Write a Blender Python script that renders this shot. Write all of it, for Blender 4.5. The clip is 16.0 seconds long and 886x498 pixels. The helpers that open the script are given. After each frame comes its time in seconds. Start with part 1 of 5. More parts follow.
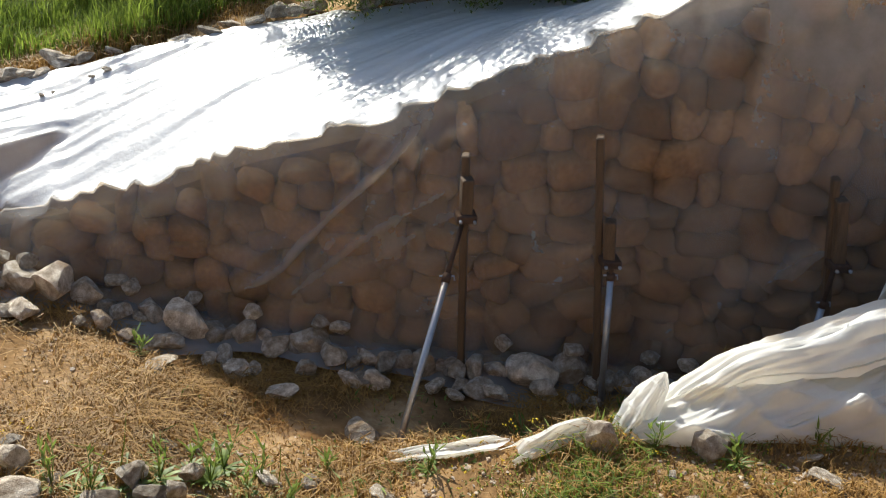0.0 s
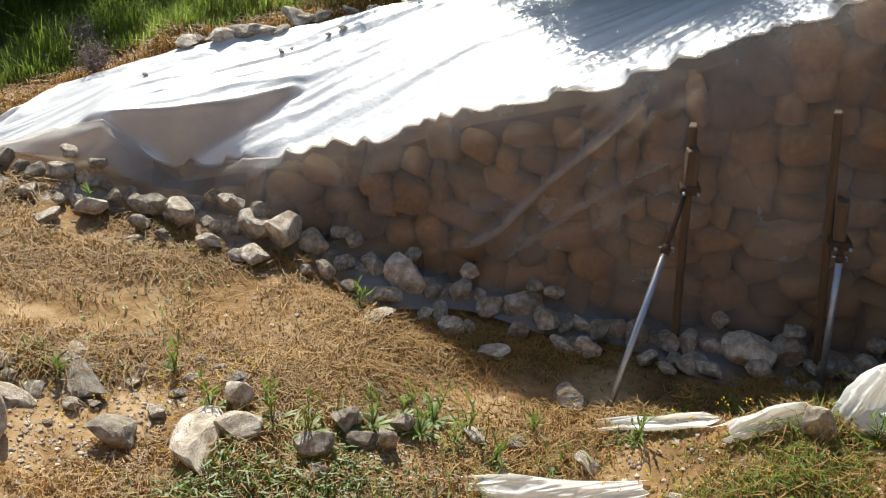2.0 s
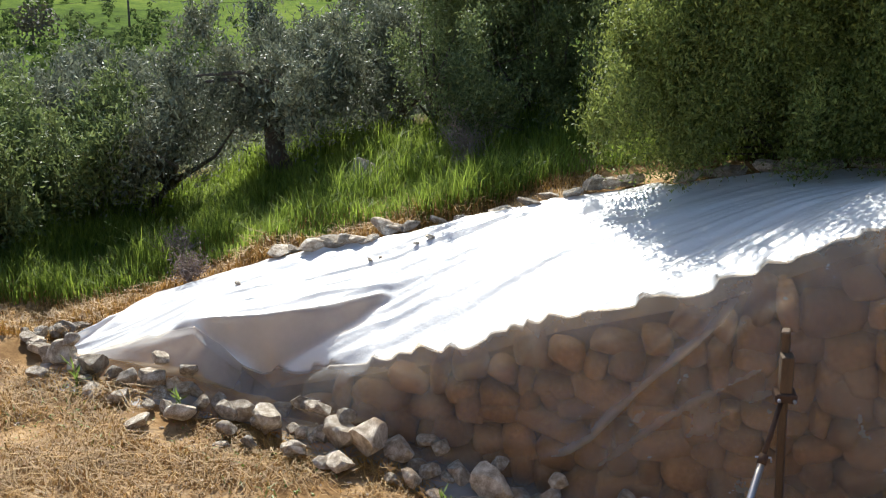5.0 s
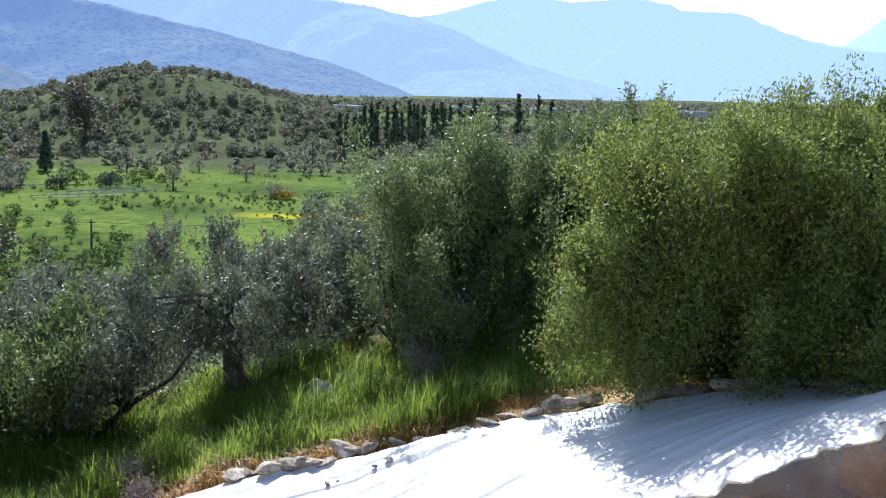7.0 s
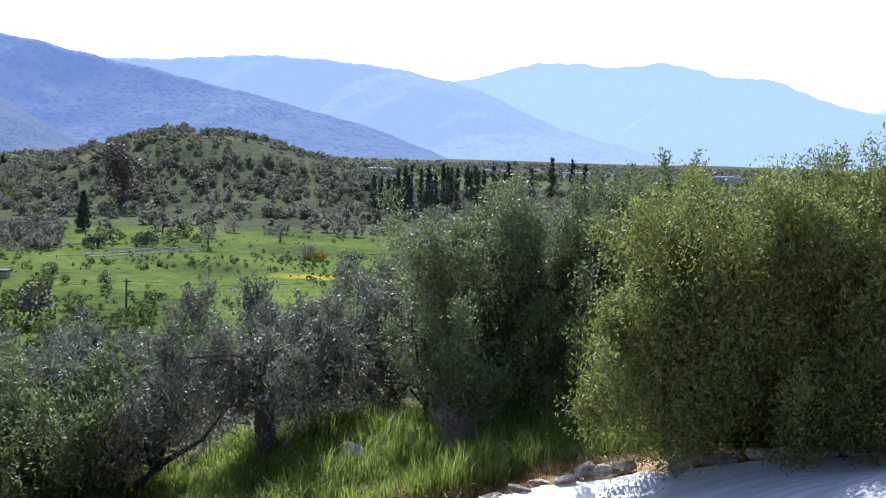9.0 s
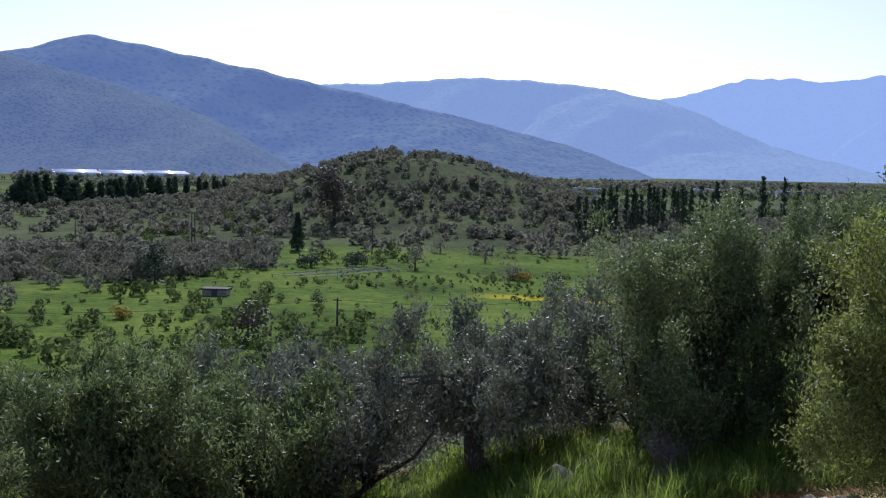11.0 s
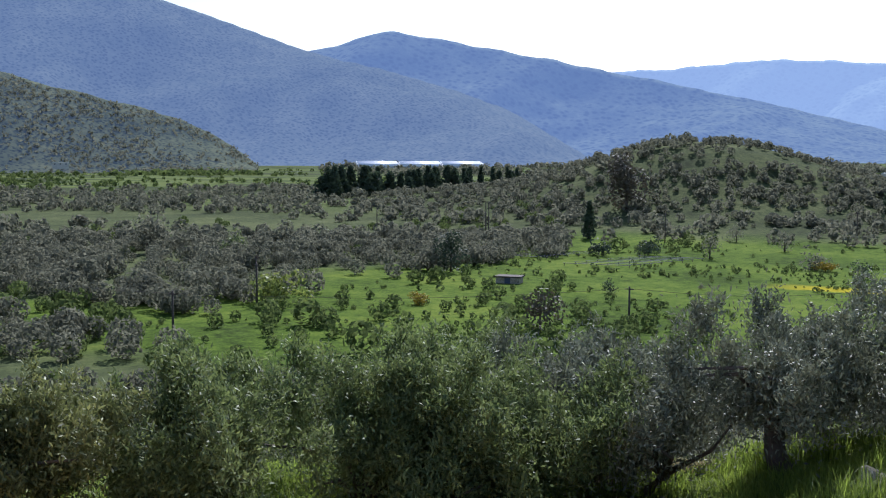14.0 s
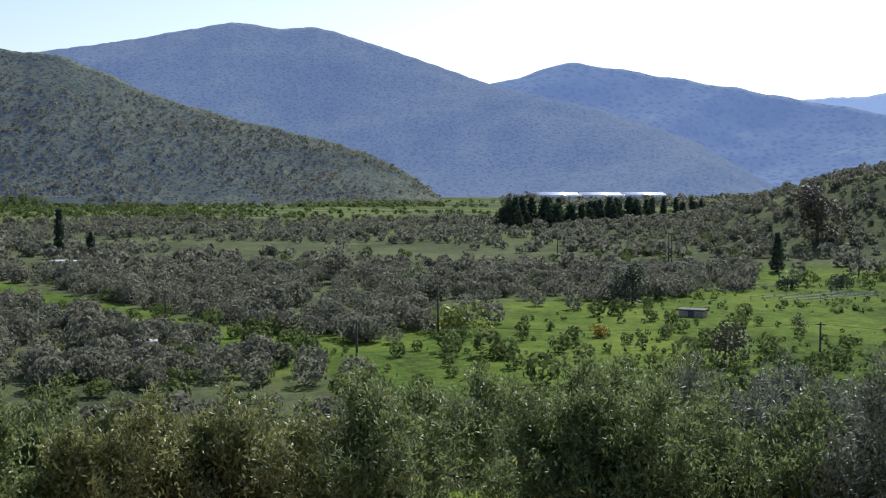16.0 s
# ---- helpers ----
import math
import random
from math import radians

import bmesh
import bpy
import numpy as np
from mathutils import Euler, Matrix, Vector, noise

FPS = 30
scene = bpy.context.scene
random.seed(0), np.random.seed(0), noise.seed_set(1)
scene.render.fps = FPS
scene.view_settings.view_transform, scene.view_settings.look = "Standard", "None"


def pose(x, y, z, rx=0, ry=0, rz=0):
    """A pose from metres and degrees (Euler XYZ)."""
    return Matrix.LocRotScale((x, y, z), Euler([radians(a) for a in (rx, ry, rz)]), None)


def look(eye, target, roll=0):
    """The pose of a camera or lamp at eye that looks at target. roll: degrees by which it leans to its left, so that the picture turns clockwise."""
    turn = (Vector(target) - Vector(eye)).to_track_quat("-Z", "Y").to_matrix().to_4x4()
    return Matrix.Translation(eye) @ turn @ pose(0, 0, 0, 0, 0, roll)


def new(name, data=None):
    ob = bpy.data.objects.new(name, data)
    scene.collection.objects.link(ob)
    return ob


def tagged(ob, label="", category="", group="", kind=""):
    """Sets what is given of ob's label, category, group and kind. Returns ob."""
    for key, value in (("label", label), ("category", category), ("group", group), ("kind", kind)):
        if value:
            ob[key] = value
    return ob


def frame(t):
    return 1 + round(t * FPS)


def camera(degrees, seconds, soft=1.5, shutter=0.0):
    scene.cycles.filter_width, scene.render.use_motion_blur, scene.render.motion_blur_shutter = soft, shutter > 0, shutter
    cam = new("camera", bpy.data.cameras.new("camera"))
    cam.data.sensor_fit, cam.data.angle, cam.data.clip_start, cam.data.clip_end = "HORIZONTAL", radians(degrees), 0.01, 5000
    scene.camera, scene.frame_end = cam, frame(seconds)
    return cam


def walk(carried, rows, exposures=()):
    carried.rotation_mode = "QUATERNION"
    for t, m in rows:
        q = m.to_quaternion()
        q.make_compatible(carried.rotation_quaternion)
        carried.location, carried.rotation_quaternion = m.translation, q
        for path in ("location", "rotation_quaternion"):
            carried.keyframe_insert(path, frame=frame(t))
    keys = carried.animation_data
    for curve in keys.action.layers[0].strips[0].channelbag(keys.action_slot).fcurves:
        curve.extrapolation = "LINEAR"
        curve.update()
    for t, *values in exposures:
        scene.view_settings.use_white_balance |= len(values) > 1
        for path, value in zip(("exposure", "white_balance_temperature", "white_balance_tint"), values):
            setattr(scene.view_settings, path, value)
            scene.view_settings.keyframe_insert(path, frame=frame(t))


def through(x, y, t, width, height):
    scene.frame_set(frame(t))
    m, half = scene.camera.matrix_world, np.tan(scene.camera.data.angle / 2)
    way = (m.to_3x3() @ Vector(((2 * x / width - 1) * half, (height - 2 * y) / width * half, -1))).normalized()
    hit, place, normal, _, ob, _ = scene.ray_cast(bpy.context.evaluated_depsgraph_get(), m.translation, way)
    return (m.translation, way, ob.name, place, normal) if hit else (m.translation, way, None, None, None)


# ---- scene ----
EYE = 4.3
cam = camera(41.76, 16.0, 1.1)
PATH = [
    (0.0, 0.000, 0.000, -0.000, 63.47, -4.99, -8.90),
    (0.5, -0.004, -0.020, 0.011, 62.47, -4.36, -5.94),
    (1.0, -0.005, -0.022, 0.009, 62.17, -3.94, -3.24),
    (1.5, -0.047, -0.014, -0.039, 62.05, -3.78, -1.08),
    (2.0, -0.012, -0.011, 0.002, 60.99, -2.97, 2.09),
    (2.5, -0.006, -0.002, 0.002, 60.76, -1.77, 4.78),
    (3.0, -0.005, 0.008, -0.001, 62.29, -0.88, 6.31),
    (5.5, -0.014, 0.007, -0.043, 74.17, -1.30, 5.74),
    (6.0, -0.012, 0.008, -0.032, 77.41, -1.55, 5.17),
    (6.5, 0.002, -0.021, -0.026, 80.03, -1.24, 4.70),
    (7.0, 0.003, -0.029, -0.020, 82.08, -1.41, 3.99),
    (7.5, -0.001, -0.034, -0.014, 83.18, -1.32, 3.89),
    (8.0, -0.003, -0.035, -0.016, 84.24, -1.55, 3.80),
    (10.5, -0.040, -0.037, -0.003, 85.66, -1.64, 12.78),
    (11.0, -0.058, -0.039, 0.000, 85.87, -1.19, 15.69),
    (11.5, -0.056, -0.025, -0.007, 85.55, -0.62, 18.24),
    (12.0, -0.070, -0.021, -0.011, 85.51, -0.52, 20.93),
    (12.5, -0.072, -0.020, -0.010, 85.16, -0.71, 22.92),
    (13.0, -0.086, -0.031, -0.015, 84.91, -0.98, 25.40),
    (13.5, -0.093, -0.043, -0.021, 85.12, -0.70, 27.59),
    (14.0, -0.091, -0.042, -0.008, 85.13, -0.23, 29.97),
    (14.5, -0.098, -0.061, -0.012, 85.41, 0.60, 32.68),
    (15.0, -0.102, -0.061, 0.002, 85.92, 0.33, 35.15),
    (15.5, -0.109, -0.068, 0.006, 85.97, 0.17, 36.64),
    (16.0, -0.115, -0.077, 0.004, 86.65, 0.02, 38.85),
]
EXPOSURES = [(0.0, 0.66, 6350, 7), (3.0, 0.66, 6300, 6), (5.5, 0.94, 6050, 8), (6.5, 0.92, 5750, 9), (8.2, 1.08, 5500, 17), (10.3, 0.16, 5400, 26), (11.5, 0.04, 5450, 17), (12.5, 0.04, 5500, 14), (14.0, 0.45, 5550, 15), (16.0, 0.38, 5800, 16)]
walk(cam, [(t, pose(x, y, EYE + z, rx, ry, rz)) for t, x, y, z, rx, ry, rz in PATH], EXPOSURES)

# ---- world and sun ----
SUN_EL, SUN_AZ = 40.0, 17.0          # degrees up; degrees to the left of +y
world = bpy.data.worlds.new("sky")
scene.world = world
world.use_nodes = True
wn = world.node_tree.nodes
sky = wn.new("ShaderNodeTexSky")
sky.sky_type, sky.sun_disc = "NISHITA", False
sky.sun_elevation, sky.sun_rotation = radians(SUN_EL), radians(-SUN_AZ)
sky.dust_density, sky.air_density = 1.2, 1.0
wn["Background"].inputs["Strength"].default_value = 0.1
world.node_tree.links.new(sky.outputs[0], wn["Background"].inputs["Color"])
sun_dir = Vector((-math.sin(radians(SUN_AZ)) * math.cos(radians(SUN_EL)), math.cos(radians(SUN_AZ)) * math.cos(radians(SUN_EL)), math.sin(radians(SUN_EL))))
sun = new("sun", bpy.data.lights.new("sun", "SUN"))
sun.data.energy, sun.data.angle, sun.data.color = 5.0, radians(0.55), (1.0, 0.95, 0.86)
sun.matrix_world = look(sun_dir * 50, (0, 0, 0))


# ---- materials ----
def nodes_of(name):
    m = bpy.data.materials.new(name)
    m.use_nodes = True
    return m, m.node_tree.nodes, m.node_tree.links, m.node_tree.nodes["Principled BSDF"]


def ramp_of(n, stops):
    r = n.new("ShaderNodeValToRGB")
    while len(r.color_ramp.elements) < len(stops):
        r.color_ramp.elements.new(0.5)
    for e, (p, c) in zip(r.color_ramp.elements, stops):
        e.position, e.color = p, (*c, 1)
    return r


def noise_of(n, l, scale, detail=5, rough=0.6, world_space=True, stretch=None):
    t = n.new("ShaderNodeTexNoise")
    t.inputs["Scale"].default_value, t.inputs["Detail"].default_value, t.inputs["Roughness"].default_value = scale, detail, rough
    g = n.new("ShaderNodeNewGeometry") if world_space else n.new("ShaderNodeTexCoord")
    out = g.outputs["Position"] if world_space else g.outputs["Object"]
    if stretch:
        mp = n.new("ShaderNodeMapping")
        mp.inputs["Scale"].default_value = stretch
        l.new(out, mp.inputs["Vector"])
        out = mp.outputs[0]
    l.new(out, t.inputs["Vector"])
    return t


def surface(name, stops, scale, rough=0.9, fine=None, bump=0.3, bump_dist=0.02, spec=0.3, vary=0.0, island=0.0, world_space=True, stretch=None, metal=0.0):
    """Two scales of noise over a colour ramp, fine relief, and a random change of value from piece to piece."""
    m, n, l, b = nodes_of(name)
    fine = fine or scale * 9
    big, small = noise_of(n, l, scale, 4, 0.6, world_space, stretch), noise_of(n, l, fine, 6, 0.7, world_space, stretch)
    mix = n.new("ShaderNodeMath")
    mix.operation = "MULTIPLY_ADD"
    mix.inputs[1].default_value, mix.inputs[2].default_value = 0.55, 0.0
    l.new(big.outputs[0], mix.inputs[0])
    add = n.new("ShaderNodeMath")
    add.operation = "MULTIPLY_ADD"
    add.inputs[1].default_value = 0.45
    l.new(small.outputs[0], add.inputs[0])
    l.new(mix.outputs[0], add.inputs[2])
    r = ramp_of(n, stops)
    l.new(add.outputs[0], r.inputs[0])
    col = r.outputs[0]
    if vary or island:
        src = n.new("ShaderNodeObjectInfo").outputs["Random"] if vary else n.new("ShaderNodeNewGeometry").outputs["Random Per Island"]
        h = n.new("ShaderNodeHueSaturation")
        mr = n.new("ShaderNodeMapRange")
        a = vary or island
        mr.inputs["To Min"].default_value, mr.inputs["To Max"].default_value = 1 - a, 1 + a
        l.new(src, mr.inputs["Value"])
        l.new(mr.outputs[0], h.inputs["Value"])
        l.new(col, h.inputs["Color"])
        col = h.outputs[0]
    l.new(col, b.inputs["Base Color"])
    b.inputs["Roughness"].default_value, b.inputs["Metallic"].default_value = rough, metal
    b.inputs["Specular IOR Level"].default_value = spec
    if bump:
        bp = n.new("ShaderNodeBump")
        bp.inputs["Strength"].default_value, bp.inputs["Distance"].default_value = bump, bump_dist
        l.new(small.outputs[0], bp.inputs["Height"])
        l.new(bp.outputs[0], b.inputs["Normal"])
    return m


def leafy(name, dark, light, rough=0.55, through=0.35, scale=1.2, spec=0.4):
    """Leaves: varied from leaf to leaf, partly let through by light."""
    m, n, l, b = nodes_of(name)
    g = n.new("ShaderNodeNewGeometry")
    t = noise_of(n, l, scale, 3)
    ad = n.new("ShaderNodeMath")
    ad.operation = "MULTIPLY_ADD"
    ad.inputs[1].default_value = 0.55
    l.new(g.outputs["Random Per Island"], ad.inputs[0])
    sc = n.new("ShaderNodeMath")
    sc.operation = "MULTIPLY"
    sc.inputs[1].default_value = 0.5
    l.new(t.outputs[0], sc.inputs[0])
    l.new(sc.outputs[0], ad.inputs[2])
    r = ramp_of(n, [(0.15, dark), (0.85, light)])
    l.new(ad.outputs[0], r.inputs[0])
    l.new(r.outputs[0], b.inputs["Base Color"])
    b.inputs["Roughness"].default_value, b.inputs["Specular IOR Level"].default_value = rough, spec
    tr = n.new("ShaderNodeBsdfTranslucent")
    l.new(r.outputs[0], tr.inputs["Color"])
    mx = n.new("ShaderNodeMixShader")
    mx.inputs[0].default_value = through
    l.new(b.outputs[0], mx.inputs[1])
    l.new(tr.outputs[0], mx.inputs[2])
    l.new(mx.outputs[0], n["Material Output"].inputs["Surface"])
    return m


def film_material(name, clear, tint, rough, lit_through):
    """Milky plastic sheet: partly clear, partly lit through, with a soft gloss and dusty patches."""
    m, n, l, b = nodes_of(name)
    b.inputs["Base Color"].default_value = (*tint, 1)
    b.inputs["Roughness"].default_value = rough
    tr = n.new("ShaderNodeBsdfTranslucent")
    tr.inputs["Color"].default_value = (*tint, 1)
    cl = n.new("ShaderNodeBsdfTransparent")
    cl.inputs["Color"].default_value = (0.86, 0.78, 0.67, 1)
    m1, m2 = n.new("ShaderNodeMixShader"), n.new("ShaderNodeMixShader")
    m1.inputs[0].default_value = lit_through
    l.new(b.outputs[0], m1.inputs[1])
    l.new(tr.outputs[0], m1.inputs[2])
    t = noise_of(n, l, 1.7, 6, 0.65)
    r = ramp_of(n, [(0.3, (clear - 0.1,) * 3), (0.7, (clear + 0.1,) * 3)])
    l.new(t.outputs[0], r.inputs[0])
    lay = n.new("ShaderNodeAttribute")      # up to 1: milkier at laps, and on top for its sunlit white
    lay.attribute_name = "milkiness"
    thin = n.new("ShaderNodeMapRange")
    thin.inputs["To Min"].default_value, thin.inputs["To Max"].default_value = 1.0, 0.06
    l.new(lay.outputs["Fac"], thin.inputs["Value"])
    mu = n.new("ShaderNodeMath")
    mu.operation = "MULTIPLY"
    l.new(r.outputs[0], mu.inputs[0])
    l.new(thin.outputs[0], mu.inputs[1])
    l.new(mu.outputs[0], m2.inputs[0])
    l.new(m1.outputs[0], m2.inputs[1])
    l.new(cl.outputs[0], m2.inputs[2])
    w = noise_of(n, l, 9.0, 4, 0.6)
    bp = n.new("ShaderNodeBump")
    bp.inputs["Strength"].default_value, bp.inputs["Distance"].default_value = 0.35, 0.03
    l.new(w.outputs[0], bp.inputs["Height"])
    l.new(bp.outputs[0], b.inputs["Normal"])
    l.new(m2.outputs[0], n["Material Output"].inputs["Surface"])
    return m


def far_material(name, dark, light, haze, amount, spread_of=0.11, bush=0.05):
    """Far backdrop mountains; an even bluish emission stands in for kilometres of lit air."""
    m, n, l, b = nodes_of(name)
    t, u = noise_of(n, l, 0.014, 8, 0.75), noise_of(n, l, 0.11, 6, 0.8)
    ad = n.new("ShaderNodeMath")
    ad.operation = "MULTIPLY_ADD"
    ad.inputs[1].default_value = 0.45
    l.new(u.outputs[0], ad.inputs[0])
    sc = n.new("ShaderNodeMath")
    sc.operation = "MULTIPLY"
    sc.inputs[1].default_value = 0.55
    l.new(t.outputs[0], sc.inputs[0])
    l.new(sc.outputs[0], ad.inputs[2])
    r = ramp_of(n, [(0.5 - spread_of, dark), (0.5 + spread_of, light)])
    l.new(ad.outputs[0], r.inputs[0])
    dots = n.new("ShaderNodeTexVoronoi")            # single bushes on the slope
    dots.inputs["Scale"].default_value, dots.inputs["Randomness"].default_value = bush, 1.0
    l.new(n.new("ShaderNodeNewGeometry").outputs["Position"], dots.inputs["Vector"])
    bushes = ramp_of(n, [(0.22, (0.25, 0.29, 0.26)), (0.5, (1.2, 1.17, 1.08))])
    l.new(dots.outputs["Distance"], bushes.inputs[0])
    mu = n.new("ShaderNodeMix")
    mu.data_type, mu.blend_type = "RGBA", "MULTIPLY"
    mu.inputs[0].default_value = 0.85
    l.new(r.outputs[0], mu.inputs[6])
    l.new(bushes.outputs[0], mu.inputs[7])
    l.new(mu.outputs[2], b.inputs["Base Color"])
    b.inputs["Roughness"].default_value, b.inputs["Specular IOR Level"].default_value = 1.0, 0.0
    # haze is painted as a glow of the slopes, stronger on farther ranges
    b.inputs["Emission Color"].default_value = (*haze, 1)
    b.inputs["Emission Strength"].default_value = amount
    return m


M_STONE = surface("limestone", [(0.34, (0.15, 0.105, 0.065)), (0.5, (0.44, 0.365, 0.275)), (0.64, (0.74, 0.68, 0.58))], 5.0, 0.85, 50, 0.8, 0.02, vary=0.4, world_space=False)
M_WALLSTONE = surface("ochre_rubble", [(0.3, (0.12, 0.068, 0.03)), (0.5, (0.24, 0.14, 0.06)), (0.72, (0.40, 0.25, 0.12))], 3.0, 0.9, 35, 0.6, 0.015, vary=0.35)
M_MORTAR = surface("earth_mortar", [(0.3, (0.10, 0.065, 0.035)), (0.7, (0.22, 0.15, 0.08))], 3.0, 0.95, 40, 0.6, 0.02)
M_STRAW = leafy("dry_straw", (0.14, 0.068, 0.016), (0.57, 0.35, 0.105), 0.6, 0.35, 3.0)
M_GREEN = leafy("green_grass", (0.07, 0.11, 0.017), (0.32, 0.41, 0.062), 0.55, 0.62)
M_WEED = leafy("weed_leaves", (0.08, 0.13, 0.022), (0.27, 0.36, 0.08), 0.5, 0.45)
M_OLIVE = leafy("olive_leaves", (0.045, 0.064, 0.02), (0.27, 0.33, 0.115), 0.6, 0.36)
M_GREYOLIVE = leafy("grey_olive_leaves", (0.045, 0.05, 0.03), (0.30, 0.32, 0.21), 0.58, 0.22)
M_YELLOWOLIVE = leafy("yellowish_olive_leaves", (0.06, 0.075, 0.022), (0.34, 0.36, 0.13), 0.55, 0.28)
M_SHRUB = leafy("shrub_leaves", (0.062, 0.086, 0.019), (0.30, 0.345, 0.082), 0.6, 0.42)
M_DARKLEAF = leafy("dark_tree_leaves", (0.055, 0.08, 0.03), (0.25, 0.30, 0.11), 0.55, 0.36)
M_CYPRESS = leafy("cypress_leaves", (0.024, 0.038, 0.022), (0.065, 0.09, 0.05), 0.7, 0.3, 0.2)
M_FARLEAF = leafy("far_grove_leaves", (0.115, 0.118, 0.084), (0.20, 0.20, 0.142), 1.0, 0.52, 0.05, 0.05)
M_FARGREEN = leafy("far_green_bushes", (0.06, 0.085, 0.028), (0.15, 0.19, 0.06), 1.0, 0.45, 0.05, 0.05)
M_BARK = surface("olive_bark", [(0.3, (0.05, 0.04, 0.03)), (0.7, (0.17, 0.14, 0.11))], 6, 0.95, 45, 0.9, 0.02, world_space=False)
M_FILM = film_material("milky_film", 0.855, (0.90, 0.90, 0.89), 0.30, 0.3)
M_HEAP = film_material("crumpled_film", 0.08, (0.96, 0.945, 0.89), 0.4, 0.5)
M_TIMBER = surface("weathered_timber", [(0.3, (0.05, 0.032, 0.02)), (0.7, (0.16, 0.105, 0.062))], 4, 0.8, 60, 0.5, 0.006, stretch=(6, 6, 0.6))
M_STEEL = surface("galvanised_steel", [(0.3, (0.28, 0.30, 0.34)), (0.7, (0.48, 0.51, 0.56))], 8, 0.42, 60, 0.15, 0.003, metal=0.75)
M_RUST = surface("dark_rusty_iron", [(0.3, (0.04, 0.025, 0.02)), (0.7, (0.12, 0.075, 0.05))], 12, 0.7, 90, 0.4, 0.004, metal=0.4)
M_PLASTER = surface("pale_plaster", [(0.3, (0.45, 0.42, 0.38)), (0.7, (0.68, 0.65, 0.60))], 1.0, 0.9)
M_GLASSHOUSE = surface("greenhouse_film", [(0.3, (0.75, 0.76, 0.78)), (0.7, (0.85, 0.86, 0.88))], 0.3, 0.18, bump=0.0, spec=0.8)
M_PANEL = surface("panel_rows", [(0.3, (0.05, 0.06, 0.09)), (0.7, (0.10, 0.11, 0.15))], 0.5, 0.75, bump=0.0, spec=0.2)
M_POLE = surface("pole_wood", [(0.3, (0.05, 0.04, 0.035)), (0.7, (0.12, 0.10, 0.08))], 3, 0.9)


# ---- helpers for meshes ----
def mesh_of(name, verts, faces, material, smooth=True):
    me = bpy.data.meshes.new(name)
    me.from_pydata(verts if isinstance(verts, list) else verts.tolist(), [], faces if isinstance(faces, list) else faces.tolist())
    me.materials.append(material)
    if smooth:
        me.polygons.foreach_set("use_smooth", [True] * len(me.polygons))
    me.update()
    return me


def part(name, me, parent=None, label="", m=None):
    ob = new(name, me)
    if parent is not None:
        ob.parent = parent
    if m is not None:
        ob.matrix_basis = m
    return tagged(ob, label)


def empty(name, m, label, category, group="", kind=""):
    ob = new(name)
    ob.matrix_basis = m
    return tagged(ob, label, category, group, kind)


def tube(points, radii, sides=8):
    """A tapered tube along points, closed at both ends."""
    vs, fs = [], []
    pts = [Vector(p) for p in points]
    for i, p in enumerate(pts):
        d = (pts[min(i + 1, len(pts) - 1)] - pts[max(i - 1, 0)]).normalized()
        a = d.cross(Vector((0.31, 0.17, 0.93)) if abs(d.z) < 0.9 else Vector((1, 0.1, 0))).normalized()
        c = d.cross(a)
        for k in range(sides):
            w = 2 * math.pi * k / sides
            vs.append(tuple(p + radii[i] * (math.cos(w) * a + math.sin(w) * c)))
    for i in range(len(pts) - 1):
        for k in range(sides):
            k2 = (k + 1) % sides
            fs.append((i * sides + k, i * sides + k2, (i + 1) * sides + k2, (i + 1) * sides + k))
    fs.append(tuple(range(sides - 1, -1, -1)))
    fs.append(tuple((len(pts) - 1) * sides + k for k in range(sides)))
    return vs, fs


def joined(*pieces):
    vs, fs = [], []
    for v, f in pieces:
        o = len(vs)
        vs += [tuple(p) for p in v]
        fs += [tuple(i + o for i in q) for q in f]
    return vs, fs


def box(cx, cy, cz, sx, sy, sz, bevel=0.006, rz=0.0):
    """A bevelled block."""
    bm = bmesh.new()
    bmesh.ops.create_cube(bm, size=1.0, matrix=Matrix.Translation((cx, cy, cz)) @ Matrix.Rotation(rz, 4, "Z") @ Matrix.Diagonal((sx, sy, sz, 1)))
    if bevel:
        bmesh.ops.bevel(bm, geom=bm.edges[:], offset=bevel, segments=1, affect="EDGES")
    vs = [tuple(v.co) for v in bm.verts]
    bm.verts.index_update()
    fs = [tuple(v.index for v in f.verts) for f in bm.faces]
    bm.free()
    return vs, fs


def rock_mesh(name, material, seed, rough=0.28, flat=0.7, cuts=6, level=3):
    """A broken field stone, about one metre across: a sphere cut by flat faces and roughened."""
    rnd = random.Random(seed)
    bm = bmesh.new()
    bmesh.ops.create_icosphere(bm, subdivisions=level, radius=0.5)
    planes = []
    for _ in range(cuts):
        d = Vector((rnd.gauss(0, 1), rnd.gauss(0, 1), rnd.gauss(0, 1))).normalized()
        planes.append((d, rnd.uniform(0.22, 0.40)))
    for v in bm.verts:
        for d, h in planes:
            k = v.co.dot(d)
            if k > h:
                v.co -= d * (k - h)
        v.co *= 1 + rough * 0.22 * noise.noise(v.co * 4 + Vector((seed, 0, 0))) + rough * 0.15 * noise.noise(v.co * 11 + Vector((0, seed, 0)))
        v.co.z *= flat
    me = bpy.data.meshes.new(name)
    bm.to_mesh(me)
    bm.free()
    me.materials.append(material)
    me.polygons.foreach_set("use_smooth", [rough < 0.2] * len(me.polygons))
    return me


def smooth01(a, b, v):
    t = np.clip((v - a) / (b - a), 0, 1)
    return t * t * (3 - 2 * t)


